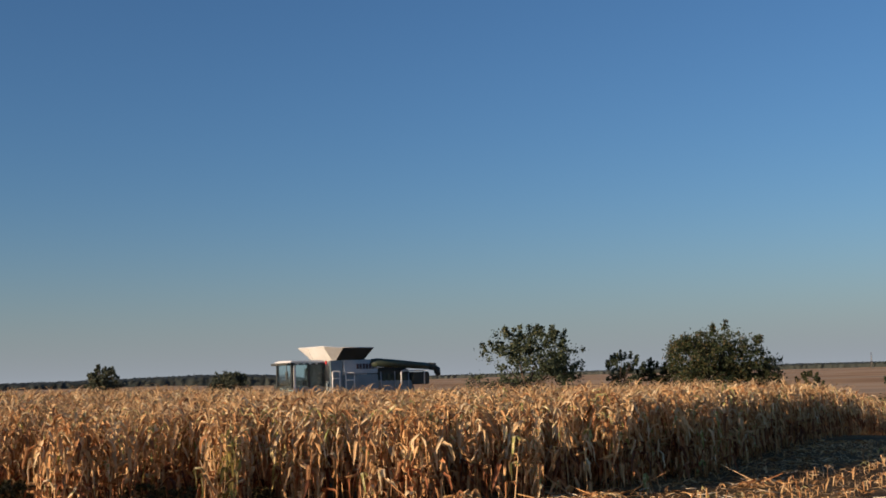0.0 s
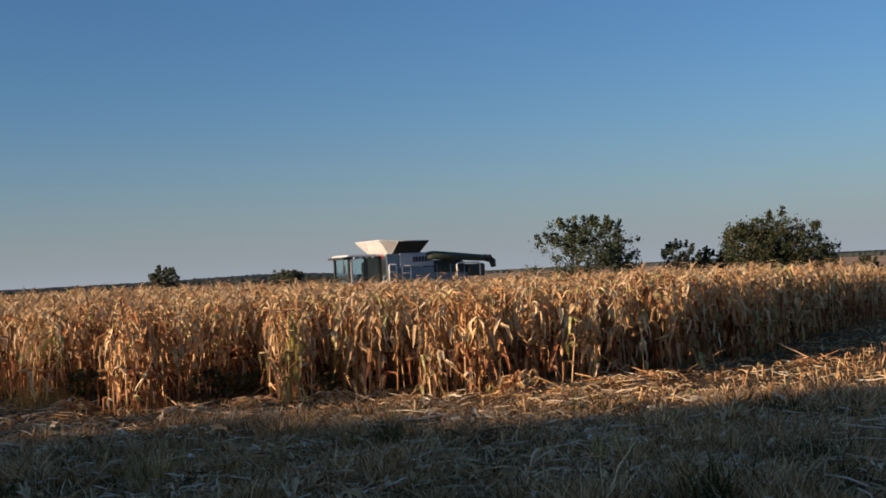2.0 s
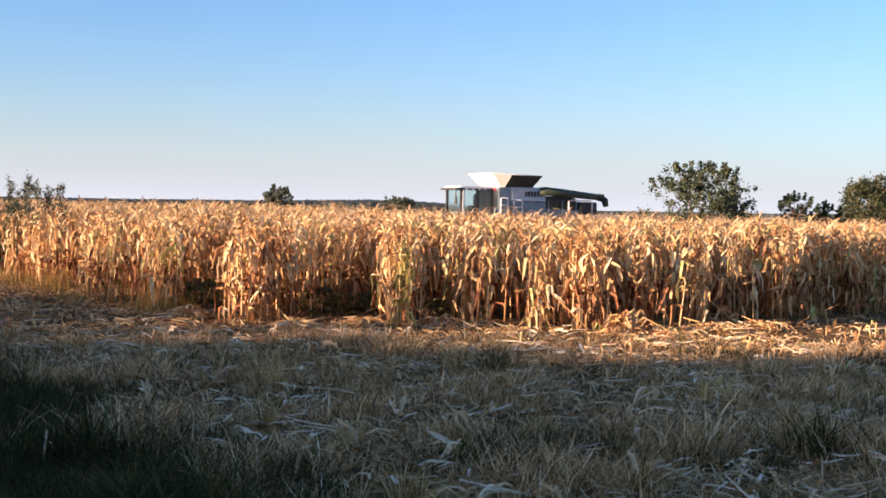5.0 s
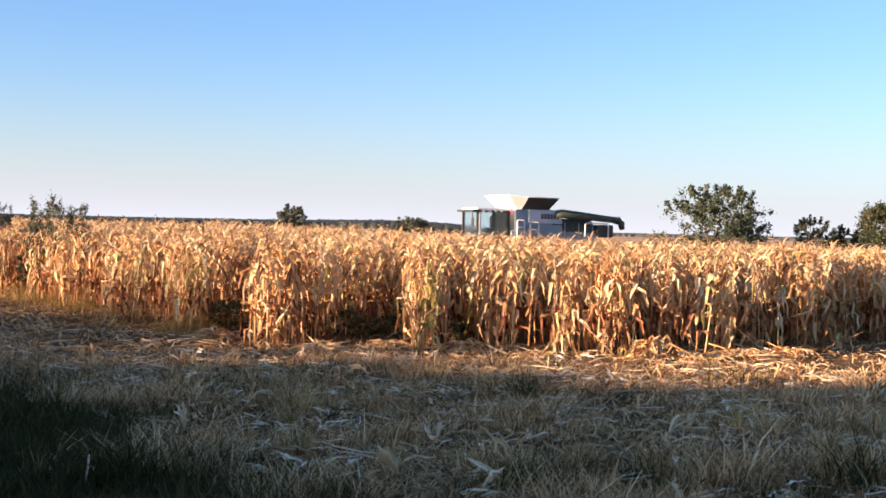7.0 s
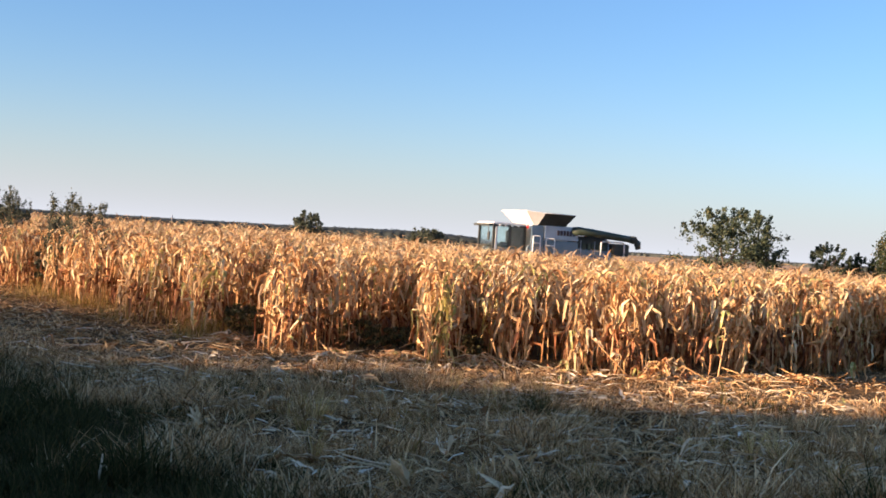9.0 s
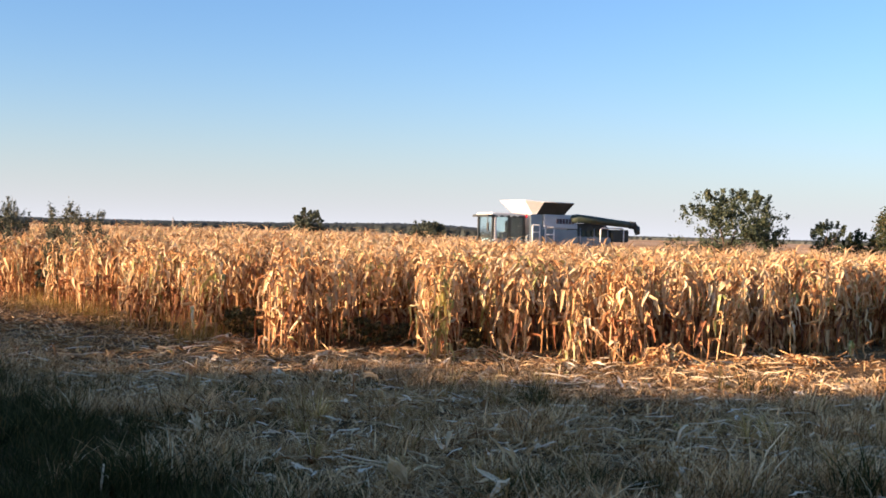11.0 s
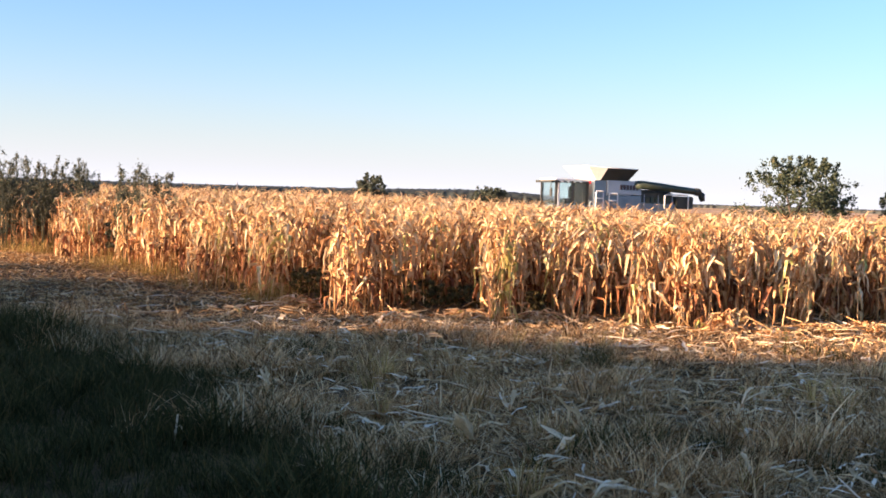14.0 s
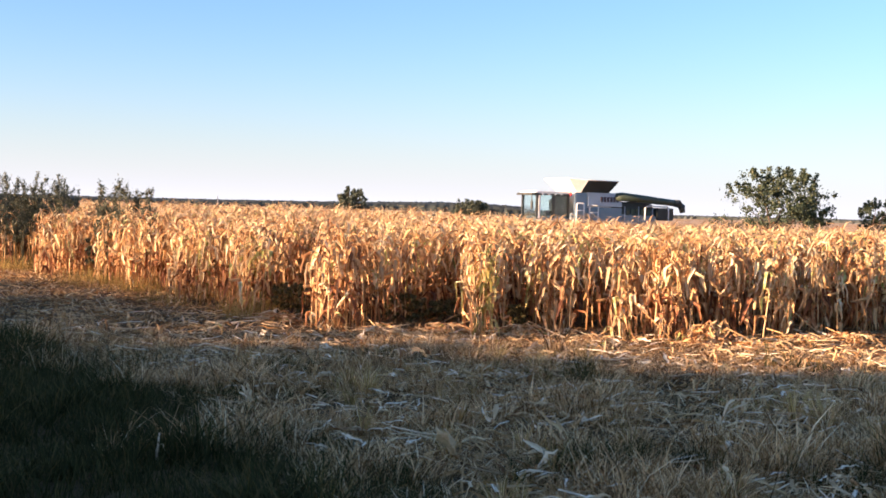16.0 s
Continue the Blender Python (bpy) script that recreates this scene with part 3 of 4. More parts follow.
def field_points(n, d0, d1, b0, b1):
    """Random places by distance and bearing from the viewer's spot, even over the ground."""
    d = np.sqrt(rng.uniform(d0 * d0, d1 * d1, n)); b = np.radians(rng.uniform(b0, b1, n))
    return np.stack([d * np.sin(b), d * np.cos(b)], -1)


def patchy(P, scale, seed):
    return np.array([noise.noise(Vector((x * scale, y * scale, seed))) for x, y in P])


def verge(P):
    """Under about 8 on the green verge, more on the harvested strip."""
    return P[:, 0] * 2.1 + P[:, 1] + 0.45 * np.clip(P[:, 1] - 14, 0, 99)


def laid(P, s0, s1, tilt=0.15, up=0.0):
    k = len(P)
    return np.stack([P[:, 0], P[:, 1], ground_z(P[:, 0], P[:, 1]) + up, rng.uniform(0, 6.28, k), rng.uniform(s0, s1, k), rng.normal(0, tilt, k)], -1)


def strew():
    scraps = [scrap_arrays(rng) for _ in range(16)]
    sticks = [stick_arrays(rng) for _ in range(8)]
    blades = [blade_arrays(rng.uniform(0.12, 0.36), rng.uniform(0.007, 0.017), rng.uniform(0.15, 1.1), 3) for _ in range(14)]
    stubs = [stub_arrays(rng) for _ in range(10)]
    # litter: thick along the edge of the corn, thinner towards the verge
    P = field_points(52000, 6, 42, -22, 34)
    dep = depth_in_corn(P[:, 0], P[:, 1])
    chance = np.where(dep > 0, 0.25, np.where(dep > -4, 0.62, 0.55)) * (0.75 + 0.8 * patchy(P, 0.5, 3.0))
    chance = chance * np.where((np.degrees(np.arctan2(P[:, 0], P[:, 1])) > 21) & (dep < -2), 0.4, 1)
    chance = chance * np.where(verge(P) < 8.4, 0.01, 1) * np.where((P[:, 0] > 7.0) & (dep > -4), 0.5, 1)
    P = P[(dep < 1.5) & (rng.random(len(P)) < chance)]
    scatter("leaf_litter", scraps, laid(P, 0.55, 1.25, 0.4, rng.uniform(0.0, 0.06, len(P))), [M_LITTER], "dry corn leaves and husks littering the ground", "litter")
    P = field_points(3000, 6.5, 19.5, -14, 30)
    P = P[(verge(P) > 8.2) & (rng.random(len(P)) < 0.1 + 1.8 * patchy(P, 0.8, 21.0))]
    scatter("torn_leaves", scraps, laid(P, 0.45, 1.1, 0.7, rng.uniform(0.05, 0.16, len(P))), [M_PALE], "long bleached corn leaves caught in the grass", "litter")
    # a mat of broken straw and dead grass over the bare soil
    straw = [blade_arrays(rng.uniform(0.08, 0.26), rng.uniform(0.010, 0.024), rng.uniform(0.1, 1.0), 3) for _ in range(12)]
    P = np.concatenate([field_points(74000, 7, 20, -21, 31), field_points(52000, 20, 40, -22, 31)])
    dep = depth_in_corn(P[:, 0], P[:, 1])
    P = P[(dep < 1.0) & (verge(P) > 7.6) & (rng.random(len(P)) < (0.72 + 0.9 * patchy(P, 0.7, 31.0)) * np.where((P[:, 0] > 7.5) & (dep > -5), 0.35, 1))]
    L = laid(P, 0.7, 1.3, 0.3, 0.01)
    L[:, 5] = rng.uniform(0.75, 1.5, len(P))
    scatter("straw_mat", straw, L, [M_THATCH], "matted broken straw and dead grass covering soil", "straw")
    P = field_points(800, 6, 24, -22, 34)
    P = P[(depth_in_corn(P[:, 0], P[:, 1]) < 0.5) & (verge(P) > 8.9)]
    scatter("stalk_litter", sticks, laid(P, 0.5, 1.1, 0.25, 0.06), [M_PALE], "broken corn stalks lying on the ground", "litter")
    # grass
    P = field_points(7400, 5.5, 21, -23, 30)
    Q = field_points(1300, 21, 31, -25, -11)
    P = np.concatenate([P, Q[verge(Q) < 8.6]])
    dep = depth_in_corn(P[:, 0], P[:, 1])
    n1 = patchy(P, 0.45, 9.0) + 0.5 * patchy(P, 1.3, 5.0)
    P = P[(dep < -1.2) & (rng.random(len(P)) < np.where(verge(P) < 9.2, 1.0, np.clip(0.6 + 2.0 * n1, 0.05, 1) * np.clip((-dep - 2.0 - 0.9 * np.clip(P[:, 0] - 2.5, 0, 1.5)) / 2.2, 0, 1)))]
    green = rng.random(len(P)) < np.clip(np.maximum((10.2 - verge(P) + 4.0 * patchy(P, 0.5, 2.0)) / 4.0, np.where(P[:, 1] < 17.5, 2.2 * (patchy(P, 0.75, 52.0) - 0.16), 0)), 0, 1)
    for name, sel, per, lo, hi, mat, label in (("dry_grass", ~green, 34, 0.45, 1.05, M_GRASS, "dry tangled yellowed grass on the field verge"), ("green_grass", green, 36, 0.6, 1.1, M_GREEN, "short dark green grass on the verge")):
        C = P[sel]
        size = np.repeat(rng.uniform(lo, hi, len(C)) * np.clip(0.9 + 1.3 * patchy(C, 0.8, 14.0), 0.75 if name == "green_grass" else 0.4, 1.7), per)
        Q = np.repeat(C, per, 0)
        a, d = rng.uniform(0, 6.28, len(Q)), np.abs(rng.normal(0, 0.13, len(Q))) * size
        Q = Q + np.stack([np.cos(a), np.sin(a)], -1) * d[:, None]
        L = laid(Q, 0.7, 1.2, 0.3)
        L[:, 3] = a + rng.normal(0, 1.3, len(Q))
        L[:, 4] *= size
        L[:, 5] = np.abs(L[:, 5]) * (0.8 if name == "green_grass" else 1.5) + d * 1.3
        scatter(name, blades, L, [mat], label, "grass")
    # stubble in rows on the harvested strip
    d = np.array([0.655, 0.755]); nrm = np.array([-d[1], d[0]])
    u, w = np.meshgrid(np.arange(-20, 60, 0.24), np.arange(-22.4, 8, 0.7))
    u = u + rng.normal(0, 0.06, u.shape); w = w + rng.normal(0, 0.04, w.shape)
    P = np.stack([2 + u * d[0] + w * nrm[0], 20.5 + u * d[1] + w * nrm[1]], -1).reshape(-1, 2)
    dep = depth_in_corn(P[:, 0], P[:, 1]); b = np.degrees(np.arctan2(P[:, 0], P[:, 1]))
    keep = (dep < -2.0) & (dep > -16) & (b > -20) & (b < 36) & (P[:, 1] > 13.5) & (verge(P) > 11) & (rng.random(len(P)) < np.where((b > 17) & (dep < -2.6), 0.65, 0.16))
    scatter("corn_stubble", stubs, laid(P[keep], 0.55, 1.1, 0.14), [M_STALK, M_LEAF], "rows of cut dry corn stubs on harvested strip", "stubble")


strew()


# ---- husks, heaps and broken stalks that stand out ----
def husk(place, length, seed, lift=0):
    """An opened corn husk: a few bleached sheaths spread from one stem end."""
    r = np.random.default_rng(seed)
    root = tagged(new("corn_husk"), "bleached torn corn husk lying in dry grass", "husk", "corn husks on the verge")
    for k in range(int(r.integers(3, 5))):
        v, f = leaf_arrays(length * r.uniform(0.7, 1.1), length * r.uniform(0.10, 0.19), radians(r.uniform(0, 40)), radians(r.uniform(-35, 10)), r.normal(0, 0.9), 6)
        part("sheath", (turn(v, rz=r.normal(0, 0.28)), f), M_PALE, root)
    v, f = tube_arrays([(-0.06, 0, 0.01), (0, 0, 0.02), (0.03, 0, 0.03)], [0.014, 0.017, 0.012], 6)
    part("stem_end", (v, f), M_STALK, root)
    root.matrix_basis = pose(place[0], place[1], float(ground_z(*place)) + 0.09, r.normal(0, 8), -r.uniform(0, 26) - lift, r.uniform(0, 360))


def husks():
    for k, (x, y, l) in enumerate(((0.31, 10.1, 0.46), (1.25, 10.5, 0.44), (-1.72, 12.4, 0.26), (2.38, 9.0, 0.30), (3.05, 12.1, 0.36), (2.9, 11.6, 0.28), (0.95, 9.5, 0.24))):
        husk((x, y), l, 400 + k, 26)
    P = field_points(70, 7.5, 20, -18, 27)
    P = P[verge(P) > 8.6]
    for k, (x, y) in enumerate(P[depth_in_corn(P[:, 0], P[:, 1]) < -0.8]):
        husk((float(x), float(y)), float(rng.uniform(0.2, 0.34)), 430 + k)


husks()


def upright_stub(x, y, height):
    root = tagged(new("corn_stub"), "short bleached corn stub standing in green grass", "corn stub")
    part("stalk", tube_arrays([(0, 0, -0.02), (0.01, 0, height * 0.5), (0.015, 0.01, height)], [0.011, 0.010, 0.009], 6), M_PALE, root)
    part("sheath", (turn(LEAVES[9][0] * 0.3, 0.1, 1.0, (0, 0, height * 0.45)), LEAVES[9][1]), M_PALE, root)
    root.matrix_basis = pose(x, y, float(ground_z(x, y)), 2, 3, 0)


upright_stub(-2.12, 9.9, 0.27)


def heap(place, width, height, seed, label):
    r = np.random.default_rng(seed)
    root = tagged(new("debris_heap"), label, "plant debris", "heaps of corn debris")
    bits = []
    for k in range(150):
        a, d = r.uniform(0, 6.28), abs(r.normal(0, 0.4)) * width
        z = height * max(0.05, 1 - (d / width) ** 1.2) * r.uniform(0.1, 1.0)
        v, f = leaf_arrays(r.uniform(0.2, 0.5), r.uniform(0.04, 0.08), radians(r.uniform(-10, 60)), radians(r.uniform(-90, -20)), r.normal(0, 0.9), 5)
        v = v * np.array([1, 1, min(1.0, 0.25 + 2.2 * height)])
        bits.append((turn(v, r.normal(0, 0.4), r.uniform(0, 6.28), (math.cos(a) * d, math.sin(a) * d * 0.6, z)), f))
    V, F = join(bits)
    V[:, 2] = np.maximum(V[:, 2], 0.005)
    part("leaves", (V, F), M_LEAF, root)
    for k in range(2):
        a = r.uniform(0, 6.28)
        e = Vector((math.cos(a), math.sin(a), r.uniform(0.1, 0.7))) * r.uniform(0.4, 0.8)
        part("stalk", tube_arrays([-e * 0.3 + Vector((0, 0, 0.15)), Vector((0, 0, height * 0.5)), e], [0.013, 0.012, 0.009], 5), M_STALK, root)
    root.matrix_basis = pose(place[0], place[1], float(ground_z(*place)), 0, 0, 0)


for k, (x, y, w, h) in enumerate(((4.75, 20.2, 0.6, 0.34), (6.6, 20.9, 0.5, 0.10), (7.5, 21.2, 0.55, 0.14), (0.45, 21.3, 0.3, 0.12), (-0.7, 21.0, 0.4, 0.08), (1.75, 21.0, 0.32, 0.16), (5.6, 19.9, 0.5, 0.08), (3.0, 20.4, 0.4, 0.06), (-2.6, 22.2, 0.35, 0.14), (11.2, 22.6, 0.5, 0.1))):
    heap((x, y), w, h, 500 + k, "heap of dry orange corn leaves at field edge")


def broken_stalk(x, y, length, rise, heading, seed):
    r = np.random.default_rng(seed)
    root = tagged(new("broken_corn_stalk"), "broken dry corn stalk leaning out of the field edge", "corn stalk", "broken stalks at the edge")
    way = Vector((math.cos(radians(heading)) * math.cos(radians(rise)), math.sin(radians(heading)) * math.cos(radians(rise)), math.sin(radians(rise))))
    part("stalk", tube_arrays([Vector((0, 0, 0)), way * length * 0.5, way * length], [0.014, 0.012, 0.008], 6), M_STALK, root)
    for k in range(6):
        o = part("leaf", LEAF_MESH[int(r.integers(0, 9))], None, root)
        q = float(r.uniform(0.6, 0.95))
        o.matrix_basis = Matrix.LocRotScale(way * length * r.uniform(0.25, 1.0), Euler((r.normal(0, 0.3), 0, r.uniform(0, 6.28))), (q, q, q))
    root.matrix_basis = pose(x, y, float(ground_z(x, y)), 0, 0, 0)


for k, (x, y, l, rise, head) in enumerate(((4.3, 20.3, 1.0, 42, 160), (2.9, 20.5, 0.8, 30, 15), (5.8, 20.6, 1.3, 66, 60), (3.6, 20.4, 0.9, 55, 120), (-1.6, 21.2, 1.2, 60, 30), (1.0, 20.8, 1.1, 70, 150), (7.3, 21.9, 1.0, 35, 200), (-3.4, 23.0, 1.2, 62, 10), (8.6, 22.6, 0.9, 28, 320))):
    broken_stalk(x, y, l, rise, head, 600 + k)


# Sun flecks on a few tufts, put into the colour of their tops.
M_SUNFLECK = leafy("sunflecked_grass", [(0.0, (0.40, 0.27, 0.08)), (0.5, (0.72, 0.52, 0.17)), (1.0, (0.90, 0.72, 0.32))], 0.4, 0.8, spec=0.08)


def grass_tuft(x, y, height, seed, golden=False):
    """A clump of long dry grass that stands above the rest; golden puts a sun fleck into its top colour."""
    r = np.random.default_rng(seed)
    root = tagged(new("grass_tuft"), "clump of tall yellow-topped dry grass on the verge", "grass tuft", "tall grass tufts")
    for name, n, mat, lo in (("tuft_base", 46, M_GRASS, 0.5), ("tuft_top", 44 if golden else 22, M_SUNFLECK if golden else M_YELLOW, 0.75)):
        bits = []
        for k in range(n):
            v, f, _ = blade_arrays(height * r.uniform(lo, 1.05), r.uniform(0.007, 0.013), r.uniform(0.1, 0.9), 4)
            a, d = r.uniform(0, 6.28), abs(r.normal(0, 0.08))
            bits.append((turn(v, r.normal(0, 0.15), a, (math.cos(a) * d, math.sin(a) * d, -0.01), r.uniform(0, 0.35)), f))
        part(name, join(bits), mat, root)
    root.matrix_basis = pose(x, y, float(ground_z(x, y)), 0, 0, 0)


for k, (x, y, h) in enumerate(((4.0, 12.9, 0.5), (4.35, 13.1, 0.42), (-0.6, 13.9, 0.48), (-0.8, 14.3, 0.4), (1.6, 16.6, 0.42), (2.3, 16.9, 0.4), (0.4, 12.2, 0.4), (3.2, 10.4, 0.38), (5.6, 15.2, 0.42), (2.0, 13.6, 0.36), (-2.2, 15.8, 0.4), (1.1, 17.2, 0.42))):
    grass_tuft(x, y, h, 700 + k, k in (0, 1, 2, 4, 5, 11))
for k in range(34):
    d, b = rng.uniform(8.2, 16.5), radians(rng.uniform(-5, 24))
    grass_tuft(float(d * math.sin(b)), float(d * math.cos(b)), float(rng.uniform(0.26, 0.44)), 730 + k)


# yellow-green weedy grass at the lit foot of the corn
def weedy_grass():
    blades = [blade_arrays(rng.uniform(0.3, 0.75), rng.uniform(0.008, 0.016), rng.uniform(0.1, 0.8), 4) for _ in range(10)]
    C = field_points(1500, 21.5, 40, -22, -6.5)
    dep = depth_in_corn(C[:, 0], C[:, 1])
    C = C[(dep > -0.7) & (dep < 1.6) & (patchy(C, 0.42, 77.0) + 0.5 * patchy(C, 1.4, 70.0) > 0.2)]
    Q = np.repeat(C, 26, 0) + rng.normal(0, 0.2, (len(C) * 26, 2))
    size = np.repeat(rng.uniform(0.25, 1.25, len(C)), 26)
    L = laid(Q, 0.6, 1.3, 0.55)
    L[:, 4] *= size
    scatter("weedy_grass", blades, L, [M_YELLOW], "patches of yellowed weedy grass beside the corn", "grass")


weedy_grass()

# ---- trees and shrubs ----
def leaf_cloud(centres, radii, per, size, r, flat=0.75):
    """Small quads scattered in clumps round the given centres."""
    k = len(centres) * per
    C = np.repeat(np.asarray(centres), per, 0); R = np.repeat(np.asarray(radii), per)[:, None]
    d = r.normal(0, 1, (k, 3)); d /= np.linalg.norm(d, axis=1)[:, None]
    P = C + d * R * np.abs(r.normal(0.55, 0.42, (k, 1))) * np.array([1, 1, flat])
    a = r.normal(0, 1, (k, 3)); a /= np.linalg.norm(a, axis=1)[:, None]
    b = np.cross(a, r.normal(0, 1, (k, 3))); b /= np.linalg.norm(b, axis=1)[:, None]
    s = size * r.uniform(0.6, 1.3, (k, 1))
    a, b = a * s, b * s * 0.6
    V = np.stack([P - a, P + b, P + a, P - b], 1).reshape(-1, 3)
    return V, np.arange(4 * k).reshape(-1, 4)


def tree(place, height, width, label, leaf, seed, loose=0.5, clumps=60, per=90, size=0.13, bare=0.12, category="tree", group="", name="tree", trunk=True, boughs_n=22, fill=0.45, tight=1.0, dome=2.2):
    r = np.random.default_rng(seed)
    root = tagged(new(name), label, category, group)
    tr = [(0, 0, -0.1), (0.05 * height * r.normal(), 0, height * 0.12), (0.04 * height * r.normal(), 0.03 * height * r.normal(), height * 0.3)]
    if trunk:
        v, f = tube_arrays(tr, [height * 0.035, height * 0.028, height * 0.02], 8)
        part("trunk", (v, f), M_BARK, root)
    base = Vector(tr[-1]) * 0.9 if trunk else Vector((0, 0, 0.02))
    n = 9 if trunk else 7
    for k in range(n):
        a = 2 * math.pi * k / n + r.normal(0, 0.3)
        up = r.uniform(0.15, 0.95)
        reach = width * 0.45 * math.sqrt(max(0.08, 1 - (0.95 * up) ** 2)) * r.uniform(0.75, 1.05)
        end = Vector((math.cos(a) * reach, math.sin(a) * reach, height * (0.22 + 0.7 * up)))
        mid = base.lerp(end, 0.5) + Vector((0, 0, 0.05 * height))
        v, f = tube_arrays([base, base.lerp(mid, 0.55), mid, end], [height * 0.014, height * 0.011, height * 0.008, height * 0.003], 5)
        part("limb", (v, f), M_BARK, root)
    # clumps of leaves through a dome whose outline bulges and dips
    tips, rad = [], []
    ph = r.uniform(0, 6.28, 3)
    boughs = []
    for k in range(boughs_n):
        a, up = 2.4 * k + r.normal(0, 0.3), -0.3 + 1.25 * ((k * 0.618 + r.uniform(-0.08, 0.08)) % 1.0)
        bulge = 1 + 0.10 * math.sin(3 * a + ph[0]) + loose * r.uniform(-0.15, 0.06)
        shell = r.uniform(0.5, 0.95)
        rr = width * 0.40 * math.sqrt(max(0.02, 1 - min(1, abs(up)) ** dome)) * bulge * shell
        boughs.append((math.cos(a) * rr, math.sin(a) * rr, height * (0.38 + 0.52 * up * (0.55 + 0.45 * shell) * (0.96 + 0.06 * math.sin(2 * a + ph[2])))))
    for k in range(clumps):
        if r.random() < fill:
            a, up, shell = r.uniform(0, 6.28), r.uniform(-0.38, 0.97), r.random() ** 0.4
            bulge = 1 + 0.12 * math.sin(3 * a + ph[0]) + 0.08 * math.sin(5 * a + ph[1] + 4 * up)
            rr = width * 0.44 * math.sqrt(max(0.02, 1 - min(1, abs(up)) ** dome)) * bulge * shell
            tips.append((math.cos(a) * rr, math.sin(a) * rr, max(0.08 * height, height * (0.38 + 0.54 * up * (0.55 + 0.45 * shell)))))
            rad.append(width * r.uniform(0.035, 0.07))
            continue
        c = Vector(boughs[k % boughs_n]) + Vector(r.normal(0, 1, 3)) * width * 0.062
        tips.append((c.x, c.y, max(c.z, 0.08 * height)))
        rad.append(width * r.uniform(0.03, 0.06))
    for k in range(int(22 * loose)):
        a, up = r.uniform(0, 6.28), r.uniform(0.62, 1.0)
        rr = width * 0.43 * math.sqrt(max(0.05, 1 - up ** 2.2))
        for j in range(3):
            tips.append((math.cos(a) * rr * (1 + 0.05 * j), math.sin(a) * rr * (1 + 0.05 * j), height * (0.40 + 0.55 * up + 0.035 * j)))
            rad.append(width * 0.036 * (1.2 - 0.3 * j))
    V, F = leaf_cloud(tips, [q * tight for q in rad], per, size, r, 0.85)
    V[:, 2] = np.maximum(V[:, 2], 0.02)
    part("crown", (V, F), leaf, root)
    root.matrix_basis = pose(place[0], place[1], float(ground_z(*place)), 0, 0, r.uniform(0, 360))
    return root


def at(bearing, distance):
    return distance * math.sin(radians(bearing)), distance * math.cos(radians(bearing))


def over(level, place):
    """Height of a thing whose top stands at that level above the near ground."""
    return level - 0.1 - float(ground_z(*place))


tree(at(16.2, 95), over(6.0, at(16.2, 95)), 10.0, "open-crowned green tree with loose upright branches", M_TREE, 11, loose=1.0, clumps=300, per=46, size=0.105, boughs_n=28, fill=0.36, tight=0.9, dome=2.8)
tree(at(24.55, 97), over(5.9, at(24.55, 97)), 10.3, "dense rounded dark green tree turning brown", M_OAK, 29, loose=0.3, clumps=760, per=52, size=0.095, boughs_n=44, fill=0.7, dome=3.8)
tree(at(20.5, 96), over(3.9, at(20.5, 96)), 3.9, "small upright dark green tree beside a larger one", M_TREE, 13, loose=0.9, clumps=150, per=50, size=0.08)
tree(at(21.7, 99), over(3.2, at(21.7, 99)), 4.4, "low dark green shrub between two trees", M_OAK, 14, loose=0.5, clumps=170, per=50, size=0.08, category="shrub", name="shrub", trunk=False)
tree(at(-3.35, 200), over(5.6, at(-3.35, 200)), 6.0, "rounded grey-green bush standing alone behind the corn", M_BUSH, 15, loose=0.4, clumps=200, per=50, size=0.16, category="bush", name="bush")
tree(at(2.2, 220), over(3.9, at(2.2, 220)), 8.5, "low wide dark bush behind the corn", M_BUSH, 16, loose=0.5, clumps=200, per=50, size=0.16, category="bush", name="bush", trunk=False)
tree(at(33.3, 74), over(2.25, at(33.3, 74)), 5.4, "low dark green bush at the field corner", M_TREE, 17, loose=0.4, clumps=300, per=60, size=0.07, category="bush", name="bush", trunk=False)
tree(at(28.6, 92), over(1.9, at(28.6, 92)), 3.2, "low brownish shrub at the far field edge", M_OAK, 18, loose=0.5, clumps=120, per=40, size=0.08, category="shrub", name="shrub", trunk=False)
tree(at(26.9, 90), over(2.0, at(26.9, 90)), 2.2, "small dark shrub under the big tree", M_OAK, 19, loose=0.5, clumps=120, per=40, size=0.08, category="shrub", name="shrub", trunk=False)


for b, d, h, w in ((-21.6, 44, 2.4, 3.2), (-20.2, 43, 2.2, 2.8), (-18.9, 43.5, 2.3, 3.0), (-17.6, 43, 2.15, 2.6), (-16.3, 42, 2.2, 2.4), (-14.3, 36, 2.05, 1.3)):
    tree(at(b, d), over(h, at(b, d)), w, "low dark green thicket behind the corn", M_WEED, int(900 - b * 10), loose=0.7, clumps=110, per=40, size=0.05, category="shrub", name="shrub", trunk=False, group="thicket by the corn")


for x, y, h, w in ((-2.5, 23.6, 0.62, 1.1), (-0.3, 22.9, 0.5, 1.0), (0.45, 23.0, 0.4, 0.8), (1.8, 22.6, 0.4, 0.7)):
    tree((x, y), h, w, "low olive weed in a hollow of the corn", M_LOWWEED, int(950 + x * 20), loose=0.9, clumps=46, per=20, size=0.04, category="weed", name="low_weed", trunk=False, group="low weeds in the corn")


